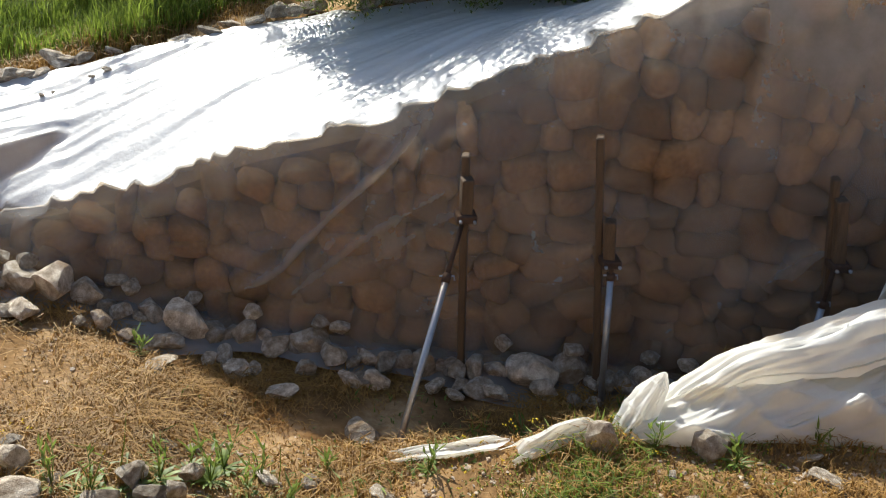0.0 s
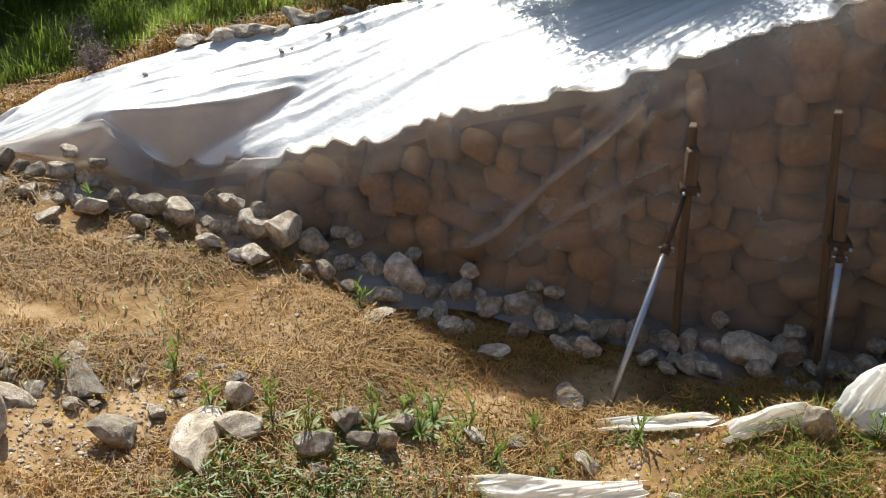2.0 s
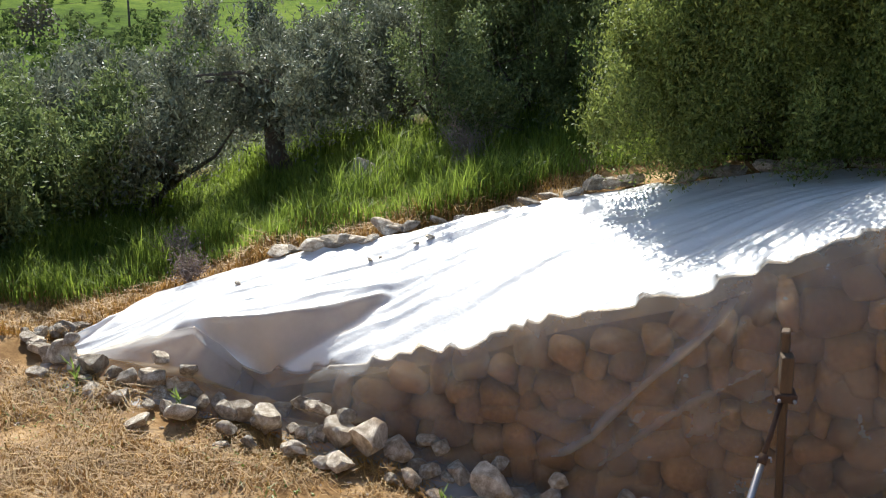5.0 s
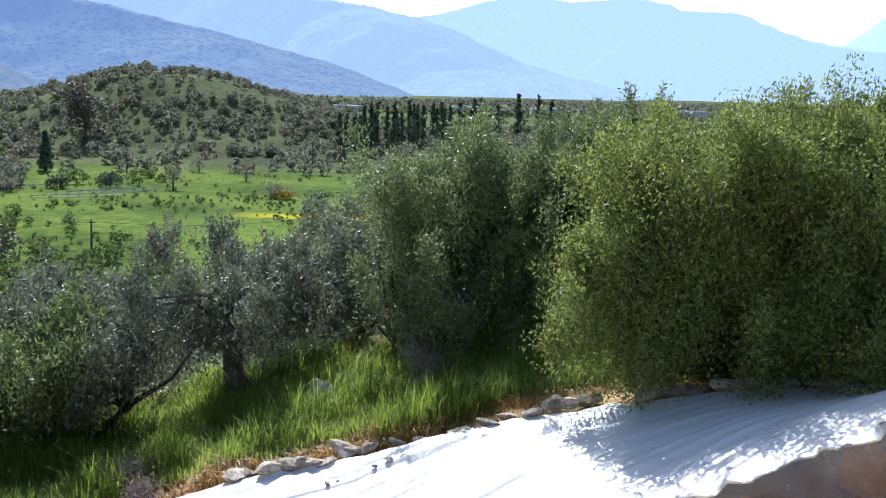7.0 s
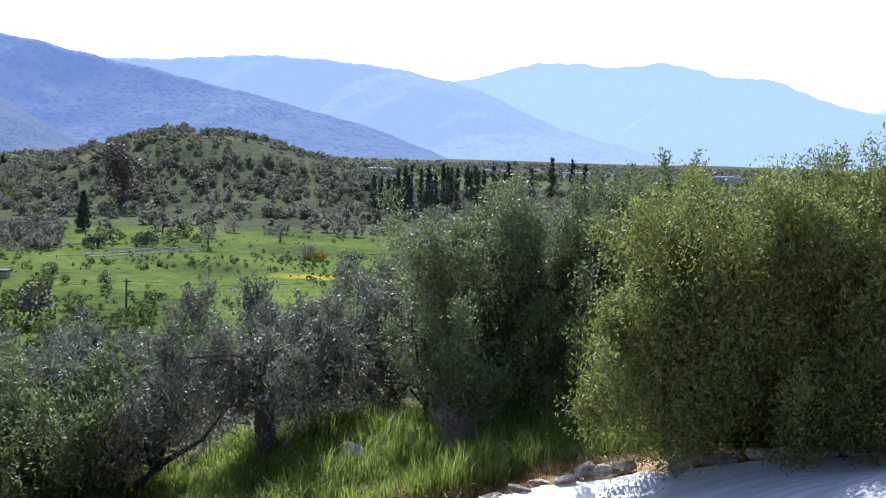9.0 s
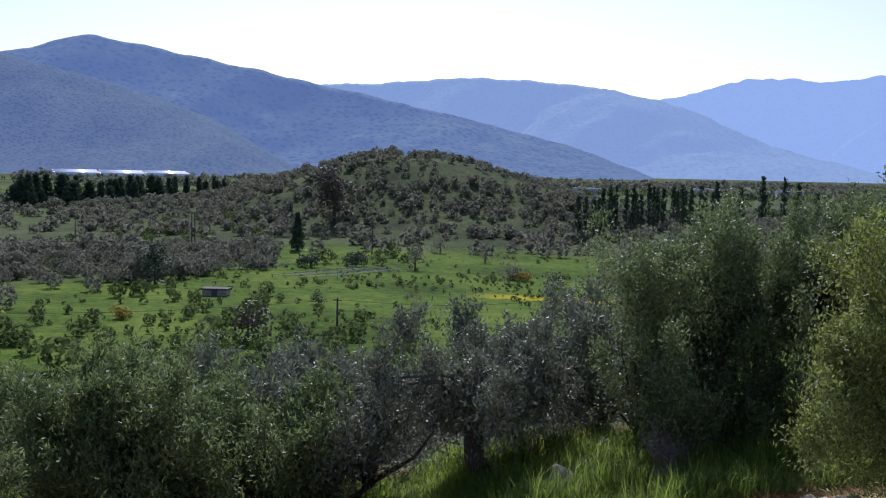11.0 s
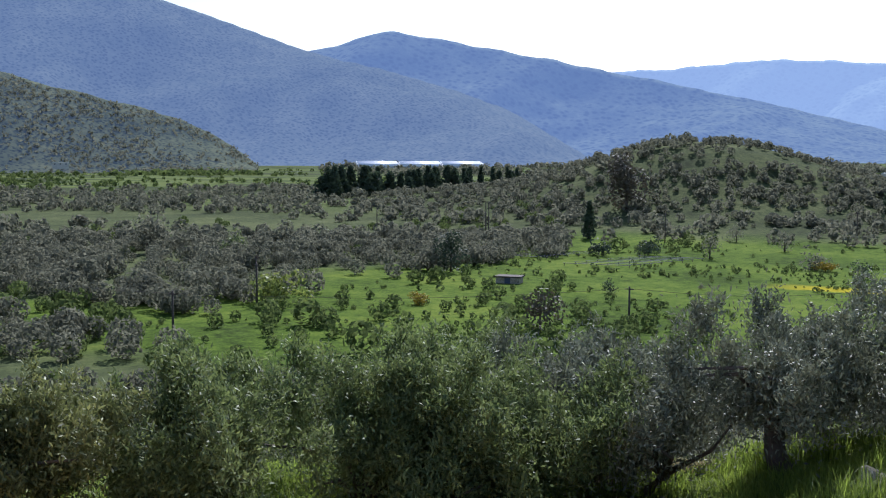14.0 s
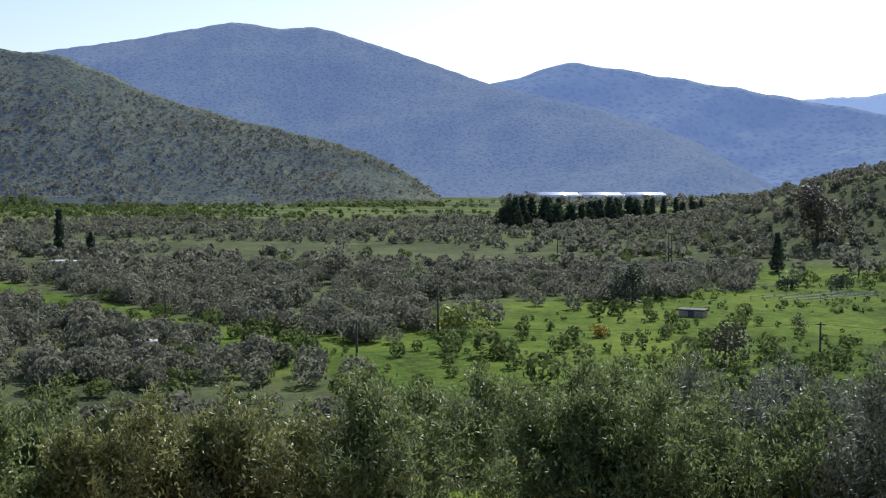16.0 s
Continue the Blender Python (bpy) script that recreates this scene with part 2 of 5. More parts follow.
def waves(x, y, k, seed, octaves=4):
    """Cheap, repeatable relief from summed sines."""
    rs = np.random.RandomState(seed)
    out, amp = np.zeros_like(x, dtype=float), 1.0
    for o in range(octaves):
        for _ in range(4):
            a, p = rs.uniform(0, 2 * np.pi, 2)
            out += amp * 0.35 * np.sin(k * rs.uniform(0.7, 1.4) * (x * np.cos(a) + y * np.sin(a)) + p)
        k, amp = k * 2.1, amp * 0.5
    return out


# ---- the lie of the land ----
VALLEY = -20.7


def wall_y(x):
    return 6.35 + 0.22 * (3.4 - np.clip(x, -4.5, 7.0))


def rim_y(x):
    return wall_y(x) + 0.2 - 0.09 * smooth01(-2.0, -2.5, x) - 0.03 * smooth01(-2.8, -3.75, x)


def rim_z(x):
    return np.interp(x, [-4.2, -3.75, -3.2, -2.6, -2.1, -1.4, -0.6, 0.1, 1.1, 2.0, 2.85, 4.0, 7.0], [0.42, 0.46, 0.66, 0.91, 0.52, 0.74, 1.01, 1.34, 1.70, 2.2, 2.66, 3.05, 3.2])


def back_y(x):
    return np.interp(x, [-4.2, -3.75, -3.3, -1.2, 0.0, 2.8, 7.0], [8.1, 8.2, 8.85, 9.2, 9.4, 9.6, 9.7])


def front_z(x):
    return 0.5 * smooth01(1.4, -4.2, x)


def behind_z(x):
    return np.interp(x, [-14.0, -8.0, -4.2, -3.3, -2.3, -1.2, 0.0, 1.7, 3.0, 9.0], [-0.3, 0.1, 0.38, 0.67, 1.0, 1.22, 1.5, 1.8, 1.9, 2.1])


def land(x, y):
    """Height of the ground, near and far."""
    x, y = np.asarray(x, float), np.asarray(y, float)
    r = np.hypot(x, y)
    near = front_z(x) + (behind_z(x) - front_z(x)) * smooth01(0, 1, (y - rim_y(x) - 0.1) / np.maximum(back_y(x) - rim_y(x) - 0.2, 0.3) * 1.0)
    rise = smooth01(0.55, 2.3, x)           # the near bank, higher to the right
    near += (0.05 + 0.68 * rise) * smooth01(0.42, 0.0, y - (5.62 - 0.70 * rise)) + (2.55 - 0.75 * rise) * smooth01(3.5, 1.5, y)
    near += 0.035 * waves(x, y, 2.6, 3, 3) + 0.012 * waves(x, y, 9.0, 4, 2)
    out = np.maximum(r - 12.3, 0)
    fall = smooth01(0, 1, out / 95.0) * 0.75 + 0.25 * smooth01(0, 1, out / 30)
    z = near + (VALLEY - near) * fall * smooth01(-30, 10, y)
    z += smooth01(120, 400, r) * (0.5 * waves(x, y, 0.03, 5, 2))
    u, v = x + 140.0, y - 459.0
    ul = np.where(u > 0, u / 74.0, u / 66.0)
    hill = 28.0 * np.exp(-(np.abs(ul) ** 2.3 + np.abs(v / 76.0) ** 2.3)) + 7.0 * np.exp(-(((u + 105) / 60) ** 2 + (v / 60) ** 2))
    return z + hill * (1 + 0.05 * waves(x, y, 0.07, 9, 2))


def grid_sheet(xs, ys, zf):
    X, Y = np.meshgrid(xs, ys)
    Z = zf(X, Y)
    n, m = len(xs), len(ys)
    i = np.arange(n * m).reshape(m, n)
    f = np.stack([i[:-1, :-1], i[:-1, 1:], i[1:, 1:], i[1:, :-1]], -1).reshape(-1, 4)
    return np.stack([X, Y, Z], -1).reshape(-1, 3), f


def ground_material():
    m, n, l, b = nodes_of("valley_ground")
    p = n.new("ShaderNodeNewGeometry").outputs["Position"]
    sp = n.new("ShaderNodeSeparateXYZ")
    l.new(p, sp.inputs[0])
    t1, t2, t3 = noise_of(n, l, 0.035, 5, 0.6), noise_of(n, l, 0.5, 6, 0.7), noise_of(n, l, 2.4, 5, 0.7)
    def mul(a, b_, c):
        k = n.new("ShaderNodeMath")
        k.operation = "MULTIPLY_ADD"
        l.new(a, k.inputs[0])
        k.inputs[1].default_value = b_
        if hasattr(c, "node"):
            l.new(c, k.inputs[2])
        else:
            k.inputs[2].default_value = c
        return k.outputs[0]
    v = mul(t1.outputs[0], 0.36, mul(t2.outputs[0], 0.36, mul(t3.outputs[0], 0.28, 0.0)))
    meadow = ramp_of(n, [(0.41, (0.03, 0.048, 0.010)), (0.5, (0.072, 0.114, 0.016)), (0.59, (0.13, 0.168, 0.027))])
    l.new(v, meadow.inputs[0])
    grove = ramp_of(n, [(0.41, (0.034, 0.042, 0.022)), (0.5, (0.07, 0.085, 0.036)), (0.59, (0.115, 0.125, 0.055))])
    l.new(v, grove.inputs[0])
    near = ramp_of(n, [(0.34, (0.10, 0.055, 0.024)), (0.5, (0.26, 0.158, 0.072)), (0.66, (0.50, 0.355, 0.20))])
    l.new(mul(t2.outputs[0], 0.3, mul(t3.outputs[0], 0.7, 0.0)), near.inputs[0])
    def step(sock, a, b_):
        k = n.new("ShaderNodeMapRange")
        k.interpolation_type = "SMOOTHSTEP"
        l.new(sock, k.inputs["Value"])
        k.inputs["From Min"].default_value, k.inputs["From Max"].default_value = a, b_
        return k.outputs[0]
    def both(a, b_):
        k = n.new("ShaderNodeMath")
        k.operation = "MULTIPLY"
        l.new(a, k.inputs[0])
        l.new(b_, k.inputs[1])
        return k.outputs[0]
    def blend(f, a, b_):
        k = n.new("ShaderNodeMix")
        k.data_type = "RGBA"
        l.new(f, k.inputs[0])
        l.new(a, k.inputs[6])
        l.new(b_, k.inputs[7])
        return k.outputs[2]
    y_w = mul(t1.outputs[0], 60.0, sp.outputs["Y"])
    x_w = mul(t1.outputs[0], 60.0, sp.outputs["X"])
    field = both(both(step(y_w, 120, 150), step(y_w, 370, 335)), step(x_w, -125, -95))
    band = mul(sp.outputs["X"], 0.2, mul(t2.outputs[0], 5.0, sp.outputs["Y"]))
    lane = both(both(step(band, 86, 89), step(band, 106, 101)), step(sp.outputs["X"], -55, -70))
    c = blend(field, grove.outputs[0], meadow.outputs[0])
    c = blend(lane, c, meadow.outputs[0])
    tilled = noise_of(n, l, 0.016, 3, 0.55, stretch=(0.3, 1.6, 1.0))
    crops = ramp_of(n, [(0.42, (0.05, 0.062, 0.03)), (0.5, (0.075, 0.10, 0.032)), (0.6, (0.115, 0.14, 0.045))])
    l.new(tilled.outputs[0], crops.inputs[0])
    c = blend(both(step(sp.outputs["Y"], 330, 430), step(sp.outputs["X"], -215, -250)), c, crops.outputs[0])
    yel = n.new("ShaderNodeRGB")
    yel.outputs[0].default_value = (0.30, 0.26, 0.015, 1)
    strip = both(both(step(mul(t2.outputs[0], 6, sp.outputs["Y"]), 216, 218), step(mul(t2.outputs[0], 6, sp.outputs["Y"]), 226, 222)), step(sp.outputs["X"], -58, -46))
    c = blend(strip, c, yel.outputs[0])
    c = blend(step(sp.outputs["Y"], 17, 12), c, near.outputs[0])
    l.new(c, b.inputs["Base Color"])
    b.inputs["Roughness"].default_value, b.inputs["Specular IOR Level"].default_value = 1.0, 0.02
    bp = n.new("ShaderNodeBump")
    bp.inputs["Strength"].default_value, bp.inputs["Distance"].default_value = 0.7, 0.04
    l.new(t3.outputs[0], bp.inputs["Height"])
    l.new(bp.outputs[0], b.inputs["Normal"])
    return m


def spread(a, near_step, reach, grow):
    out, s = [a], near_step
    while out[-1] < reach:
        out.append(out[-1] + s)
        s *= grow
    return out


right = spread(7.0, 0.14, 4600, 1.07)
left = [-v for v in spread(7.0, 0.14, 4600, 1.07)][::-1]
gx = np.array(left + list(np.arange(-6.9, 6.95, 0.1)) + right)
gy = np.array([-4600, -1500, -400, -120, -40, -15, -6, -2, 0, 1, 1.5, 2, 2.4, 2.8, 3.2, 3.5, 3.8] + list(np.arange(4.0, 12.5, 0.08)) + spread(12.5, 0.14, 4700, 1.06))
gv, gf = grid_sheet(gx, gy, land)
ground = tagged(new("ground", mesh_of("ground", gv, gf, ground_material())), "dry earth and grass sloping down to a green valley floor", "ground", kind="structure")

def ridged(u, v, k, seed, octaves=3):
    """Sharp creases: folded sines, warped."""
    out, amp = np.zeros_like(u), 1.0
    for o in range(octaves):
        r = np.random.RandomState(seed + o)
        a = r.uniform(-0.35, 0.35)
        warp = 1.1 * waves(u, v, 0.4 * k, seed + 10 + o, 2)
        out += amp * (1 - np.abs(np.sin(k * (u * math.cos(a) + v * math.sin(a)) + warp))) ** 2
        k, amp = k * 2.0, amp * 0.72
    return out


# ---- far mountains ----
def mountain(name, label, crest, dist, run, material, seed, rough=1.0):
    """A ridge through summits given as (degrees left of +y, degrees up), with slopes to the valley and a back."""
    crest = sorted(crest)
    A = np.arange(crest[0][0], crest[-1][0] + 0.01, 0.12)
    E = np.interp(A, [c[0] for c in crest], [c[1] for c in crest])
    k = np.exp(-np.linspace(-2, 2, 17) ** 2)
    E = np.convolve(np.pad(E, 8, mode="edge"), k / k.sum(), "valid")
    vs, V = [], np.concatenate([np.linspace(0, 1, 46), [1.06, 1.2]])
    top = EYE + dist * np.tan(np.radians(E)) + rough * dist * 0.0011 * waves(A, A * 0, 2.2, seed, 4)
    foot = VALLEY - 6
    for v in V:
        r = dist - run * (1 - v)
        sx, sy = -r * np.sin(np.radians(A)), r * np.cos(np.radians(A))
        shape = np.clip(v, 0, 1) ** 1.15 if v <= 1 else 1 - (v - 1) * 3
        along = np.radians(A) * dist / 230.0 + 1.6 * v
        down = np.full_like(A, v * run / 330.0)
        gully = 1.3 * waves(along, down, 0.75, seed + 1, 5) + 0.55 * (ridged(along, down * 0.5, 0.62, seed + 7, 2) - 0.6)
        z = foot + (top - foot) * shape + gully * np.clip((top - foot) * 0.30, 0, dist * 0.026) * rough * np.clip(v * (1 - min(v, 1)) * 3.4, 0, 1)
        vs.append(np.stack([sx, sy, z], -1))
    vs = np.array(vs)
    m, n = vs.shape[:2]
    i = np.arange(m * n).reshape(m, n)
    f = np.stack([i[:-1, 1:], i[:-1, :-1], i[1:, :-1], i[1:, 1:]], -1).reshape(-1, 4)
    tagged(new(name, mesh_of(name, vs.reshape(-1, 3), f, material)), label, "mountain", kind="structure")
    return vs


# emission colours that imitate air haze: nearer ranges, farthest ranges
HAZE, PALE_HAZE = (0.30, 0.45, 0.84), (0.42, 0.57, 0.88)
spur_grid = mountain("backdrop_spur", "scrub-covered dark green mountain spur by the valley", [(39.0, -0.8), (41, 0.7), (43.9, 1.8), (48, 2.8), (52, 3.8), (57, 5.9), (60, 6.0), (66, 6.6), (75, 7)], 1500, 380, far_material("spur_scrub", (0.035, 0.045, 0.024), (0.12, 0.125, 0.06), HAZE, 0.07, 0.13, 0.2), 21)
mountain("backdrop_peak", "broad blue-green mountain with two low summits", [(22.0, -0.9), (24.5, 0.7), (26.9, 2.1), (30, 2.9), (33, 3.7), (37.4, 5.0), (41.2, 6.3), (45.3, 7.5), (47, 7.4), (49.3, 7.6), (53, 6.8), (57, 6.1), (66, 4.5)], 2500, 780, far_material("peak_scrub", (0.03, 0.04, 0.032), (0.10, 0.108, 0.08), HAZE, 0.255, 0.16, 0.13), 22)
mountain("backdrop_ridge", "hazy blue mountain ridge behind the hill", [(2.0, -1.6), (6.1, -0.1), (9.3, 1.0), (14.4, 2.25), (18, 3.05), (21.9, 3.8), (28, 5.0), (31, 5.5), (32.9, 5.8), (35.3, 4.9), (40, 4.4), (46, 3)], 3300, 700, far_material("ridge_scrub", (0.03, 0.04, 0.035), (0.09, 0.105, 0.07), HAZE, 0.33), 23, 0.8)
mountain("backdrop_range", "pale blue far mountain range", [(-8, -0.8), (-4, 0.2), (0, 1.2), (3, 2.6), (5.3, 3.4), (9, 4.0), (12, 4.2), (15.1, 4.3), (18, 4.0), (21.2, 3.8), (27, 3.5), (34, 3)], 3900, 560, far_material("range_scrub", (0.03, 0.04, 0.035), (0.07, 0.085, 0.06), PALE_HAZE, 0.55), 24)
mountain("backdrop_crags", "palest blue craggy far mountains", [(-24, 1.0), (-18, 1.9), (-14.8, 2.3), (-12, 2.9), (-9.7, 3.8), (-7.3, 4.0), (-4.9, 4.5), (-2.5, 4.2), (-0.8, 4.35), (1.4, 4.3), (4.6, 3.5), (8, 3.1), (14, 2.5)], 4400, 470, far_material("crag_scrub", (0.03, 0.04, 0.04), (0.07, 0.085, 0.07), PALE_HAZE, 0.71), 25, 1.5)
mountain("backdrop_slope", "palest blue far mountain slope", [(-40, 6.5), (-30, 6.5), (-24, 6.0), (-20, 5.2), (-16.6, 3.7), (-14.5, 2.2), (-12, 0.8)], 4600, 500, far_material("slope_scrub", (0.03, 0.04, 0.04), (0.07, 0.085, 0.07), PALE_HAZE, 0.86), 26)


# ---- the covered rubble wall ----
def terrace(u):
    """Upper and lower edge of the step at the wall's low end: y and z of each."""
    k = [-2.62, -2.12, -1.65, -1.2]
    return np.interp(u, k, [7.83, 7.93, 8.12, 8.36]), np.interp(u, k, [0.95, 0.97, 1.01, 1.06]), np.interp(u, k, [7.8, 7.79, 7.88, 8.33]), np.interp(u, k, [0.93, 0.54, 0.80, 1.03])


def film_points(U, S):
    """Place on the covering film: U runs along the wall, S from the front hem (0) by the foot (1) and the rim (2) to the back edge (3)."""
    wy, ry, rz, by = wall_y(U), rim_y(U), rim_z(U), back_y(U)
    fz, bz = front_z(U), behind_z(U)
    hem = wy - 0.42 + 0.10 * np.sin(U * 2.3) + 0.06 * np.sin(U * 5.7 + 1)
    a, b, c = np.clip(S, 0, 1), np.clip(S - 1, 0, 1), np.clip(S - 2, 0, 1)
    y = hem + (wy - 0.10 - hem) * a + (ry - wy + 0.10) * b + (by - ry) * c
    z = fz + 0.03 + 0.10 * a ** 2 + (rz - fz - 0.10) * b
    bump = 0.02 * np.sin(np.pi * np.minimum(c * 1.1, 1)) * smooth01(2.6, 1.0, U)
    plain = rz + (bz + 0.03 - rz) * smooth01(0, 1, c) + bump
    y1, z1, y2, z2 = terrace(U)
    y2 = np.maximum(y2, ry + 0.02)
    y1 = np.maximum(y1, y2 + 0.03)
    back = np.clip((y - y1) / np.maximum(by - y1, 0.05), 0, 1)
    stepped = np.where(y > y1, z1 + (bz + 0.03 - z1) * back + 0.02 * np.sin(np.pi * np.minimum(back * 1.1, 1)),
                       np.where(y > y2, z2 + (z1 - z2) * smooth01(-0.15, 1, (y - y2) / (y1 - y2)), rz + (z2 - rz) * np.clip((y - ry) / (y2 - ry), 0, 1)))
    t = smooth01(-2.9, -2.6, U) * smooth01(-1.15, -1.3, U)
    z = np.where(S > 2, plain + (stepped - plain) * t, z)
    return y, z


us, ss = np.arange(-3.78, 6.8, 0.028), np.concatenate([np.linspace(0, 1, 12, endpoint=False), np.linspace(1, 2, 60, endpoint=False), np.linspace(2, 3, 84)])
U, S = np.meshgrid(us, ss)
FY, FZ = film_points(U, S)
knob = 0.6 * waves(U, U * 0, 7.0, 31, 3) + 0.5 * np.maximum(waves(U, U * 0, 12.0, 37, 2), -0.4)
rk_rim = random.Random(63)
humps, at_u = np.zeros_like(U), -2.0      # stones pushing up the sheet along the rim, steep to one side
while at_u < 3.3:
    big, d = rk_rim.uniform(0.25, 1.15), U - at_u
    humps = np.maximum(humps, big * np.where(d < 0, np.clip(1 + d / 0.035, 0, 1), np.clip(1 - d / rk_rim.uniform(0.1, 0.24), 0, 1) ** 1.6))
    at_u += rk_rim.choice((0.12, 0.2, 0.3, 0.42)) * rk_rim.uniform(0.8, 1.2)
onrim = np.exp(-((S - 2.0) / np.where(S > 2, 0.05, 0.16)) ** 2)
FZ = FZ + onrim * (0.035 * knob + 0.075 * humps - 0.02)
FY = FY + onrim * 0.05 * waves(U, U * 0, 9.0, 36, 2)
top, face = smooth01(2.0, 2.12, S), smooth01(1.05, 1.3, S) * smooth01(2.02, 1.85, S)
Y1, Z1, Y2, Z2 = terrace(U)
on_step = (S > 2) * smooth01(-0.06, 0.02, FY - Y2) * smooth01(0.05, -0.02, FY - Y1) * smooth01(-2.66, -2.5, U) * smooth01(-1.2, -1.32, U)
across, along = 0.42 * U - 0.91 * FY, 0.91 * U + 0.42 * FY
calm = top * (1 - 0.85 * on_step)
FZ += calm * (-0.02 * smooth01(3.0, 2.8, S) + 0.030 * ridged(across, along * 0.22, 4.0, 41, 4) * np.clip(0.55 + 0.5 * waves(across, along * 0.5, 1.3, 47, 2), 0.1, 1.2) + 0.04 * waves(across * 0.9, along * 0.3, 1.6, 45, 2) * smooth01(3.0, 2.8, S))
# fine sharp creases that fan out over the top
fan, run_of = 0.62 * U - 0.78 * FY, 0.78 * U + 0.62 * FY
FZ += calm * 0.016 * np.maximum(ridged(fan, run_of * 0.16, 9.0, 43, 3) - 0.8, 0) * np.clip(0.5 + 0.8 * waves(fan, run_of * 0.6, 1.1, 44, 2), 0.0, 1.4)
FZ = np.where(S > 2, np.maximum(FZ, land(U, FY) + 0.02), FZ)
slant = U * 0.72 - FZ * 0.9
crease = ridged(slant, (U + FZ) * 0.18, 1.9, 51, 3)
# the edge of an overlapping length of sheet, from the rim down to the left, and a sag by the foot
lap = np.interp(U, [-2.3, -1.9, -1.45, -0.9, -0.45, -0.05, 0.14, 0.32, 0.68, 1.02, 1.21, 1.66, 2.22, 2.6], [0.45, 0.36, 0.33, 0.30, 0.29, 0.40, 0.49, 0.63, 1.07, 1.47, 1.74, 2.11, 2.46, 2.7])
off = FZ - lap - 0.03 * waves(U, U * 0, 3.0, 52, 2)
slope = np.where(U > 0.1, 1.5, 1.0)
fold = (np.exp(-(off / (0.035 * slope)) ** 2) + 0.45 * np.exp(-((off + 0.13 * slope) / 0.05) ** 2) + 0.35 * np.exp(-((off - 0.12 * slope) / 0.03) ** 2)) * smooth01(2.6, 2.2, U) * smooth01(-2.5, -2.1, U)
FY -= face * (0.05 * crease ** 1.5 * 0.6 + 0.02 * waves(U, FZ, 3.0, 35, 4) + 0.04 + 0.05 * fold)
nU, nS = len(us), len(ss)
ii = np.arange(nU * nS).reshape(nS, nU)
ff = np.stack([ii[:-1, :-1], ii[:-1, 1:], ii[1:, 1:], ii[1:, :-1]], -1).reshape(-1, 4)
film = tagged(new("plastic_sheet", mesh_of("plastic_sheet", np.stack([U, FY, FZ], -1).reshape(-1, 3), ff, M_FILM)), "milky plastic sheet draped over a rubble stone wall", "plastic sheet")
lay = film.data.attributes.new("milkiness", "FLOAT", "POINT")
low_end = smooth01(-2.05, -2.5, U)
second = np.maximum(0.25 * np.clip(crease - 1.15, 0, 1) * face, 0.30 * low_end * smooth01(0.9, 1.4, S))
second = np.maximum(second, 0.17 * fold * face)
second = np.maximum(second, 0.14 * smooth01(3.15, 3.2, U) * smooth01(1.55, 1.75, S))
second = np.maximum(second, 0.17 * smooth01(1.15, 0.6, S))
# opacity puts sunlit white into the top; the step is cleared to look shaded
on_top = smooth01(2.0, 2.022, S + 0.014 * knob - 0.06 * humps)
# faint milky band that imitates sun glowing through the sheet at the rim
rim_glow = 0.12 * smooth01(1.80, 2.03, S + 0.05 * waves(U, FZ, 5.0, 39, 3)) ** 1.6
lay.data.foreach_set("value", np.maximum(np.maximum(on_top * (1 - 0.66 * on_step), rim_glow), second).ravel())

# wall core and its stones
core_x = np.arange(-2.6, 6.9, 0.1)
cv, cf = [], []
for x in core_x:
    wy, rz = float(wall_y(x)), float(rim_z(x)) - 0.16
    z0 = float(front_z(x)) - 0.2
    ry = float(rim_y(x))
    cv += [(x, wy + 0.15, z0), (x, ry + 0.15, rz), (x, ry + 0.75, rz - 0.08), (x, ry + 0.75, z0)]
for k in range(len(core_x) - 1):
    for j in range(4):
        j2 = (j + 1) % 4
        cf.append((4 * k + j, 4 * k + 4 + j, 4 * k + 4 + j2, 4 * k + j2))
cf += [(3, 2, 1, 0), tuple(4 * (len(core_x) - 1) + j for j in range(4))]
wall = tagged(new("wall_rubble", mesh_of("wall_rubble", cv, cf, M_MORTAR, False)), "earth-bonded ochre rubble stone wall under plastic sheet", "wall", kind="structure")


def block_mesh(name, material, seed):
    """A roughly squared rubble block, about one metre across."""
    rnd = random.Random(seed)
    bm = bmesh.new()
    bmesh.ops.create_cube(bm, size=1.0)
    for v in bm.verts:
        v.co += Vector([rnd.uniform(-0.2, 0.2) for _ in range(3)])
    bmesh.ops.subdivide_edges(bm, edges=bm.edges[:], cuts=3, use_grid_fill=True)
    for v in bm.verts:
        v.co = v.co.lerp(v.co.normalized() * 0.62, 0.55)
        v.co *= 1 + 0.10 * noise.noise(v.co * 3 + Vector((seed, 0, 0)))
    me = bpy.data.meshes.new(name)
    bm.to_mesh(me)
    bm.free()
    me.materials.append(material)
    me.polygons.foreach_set("use_smooth", [True] * len(me.polygons))
    return me


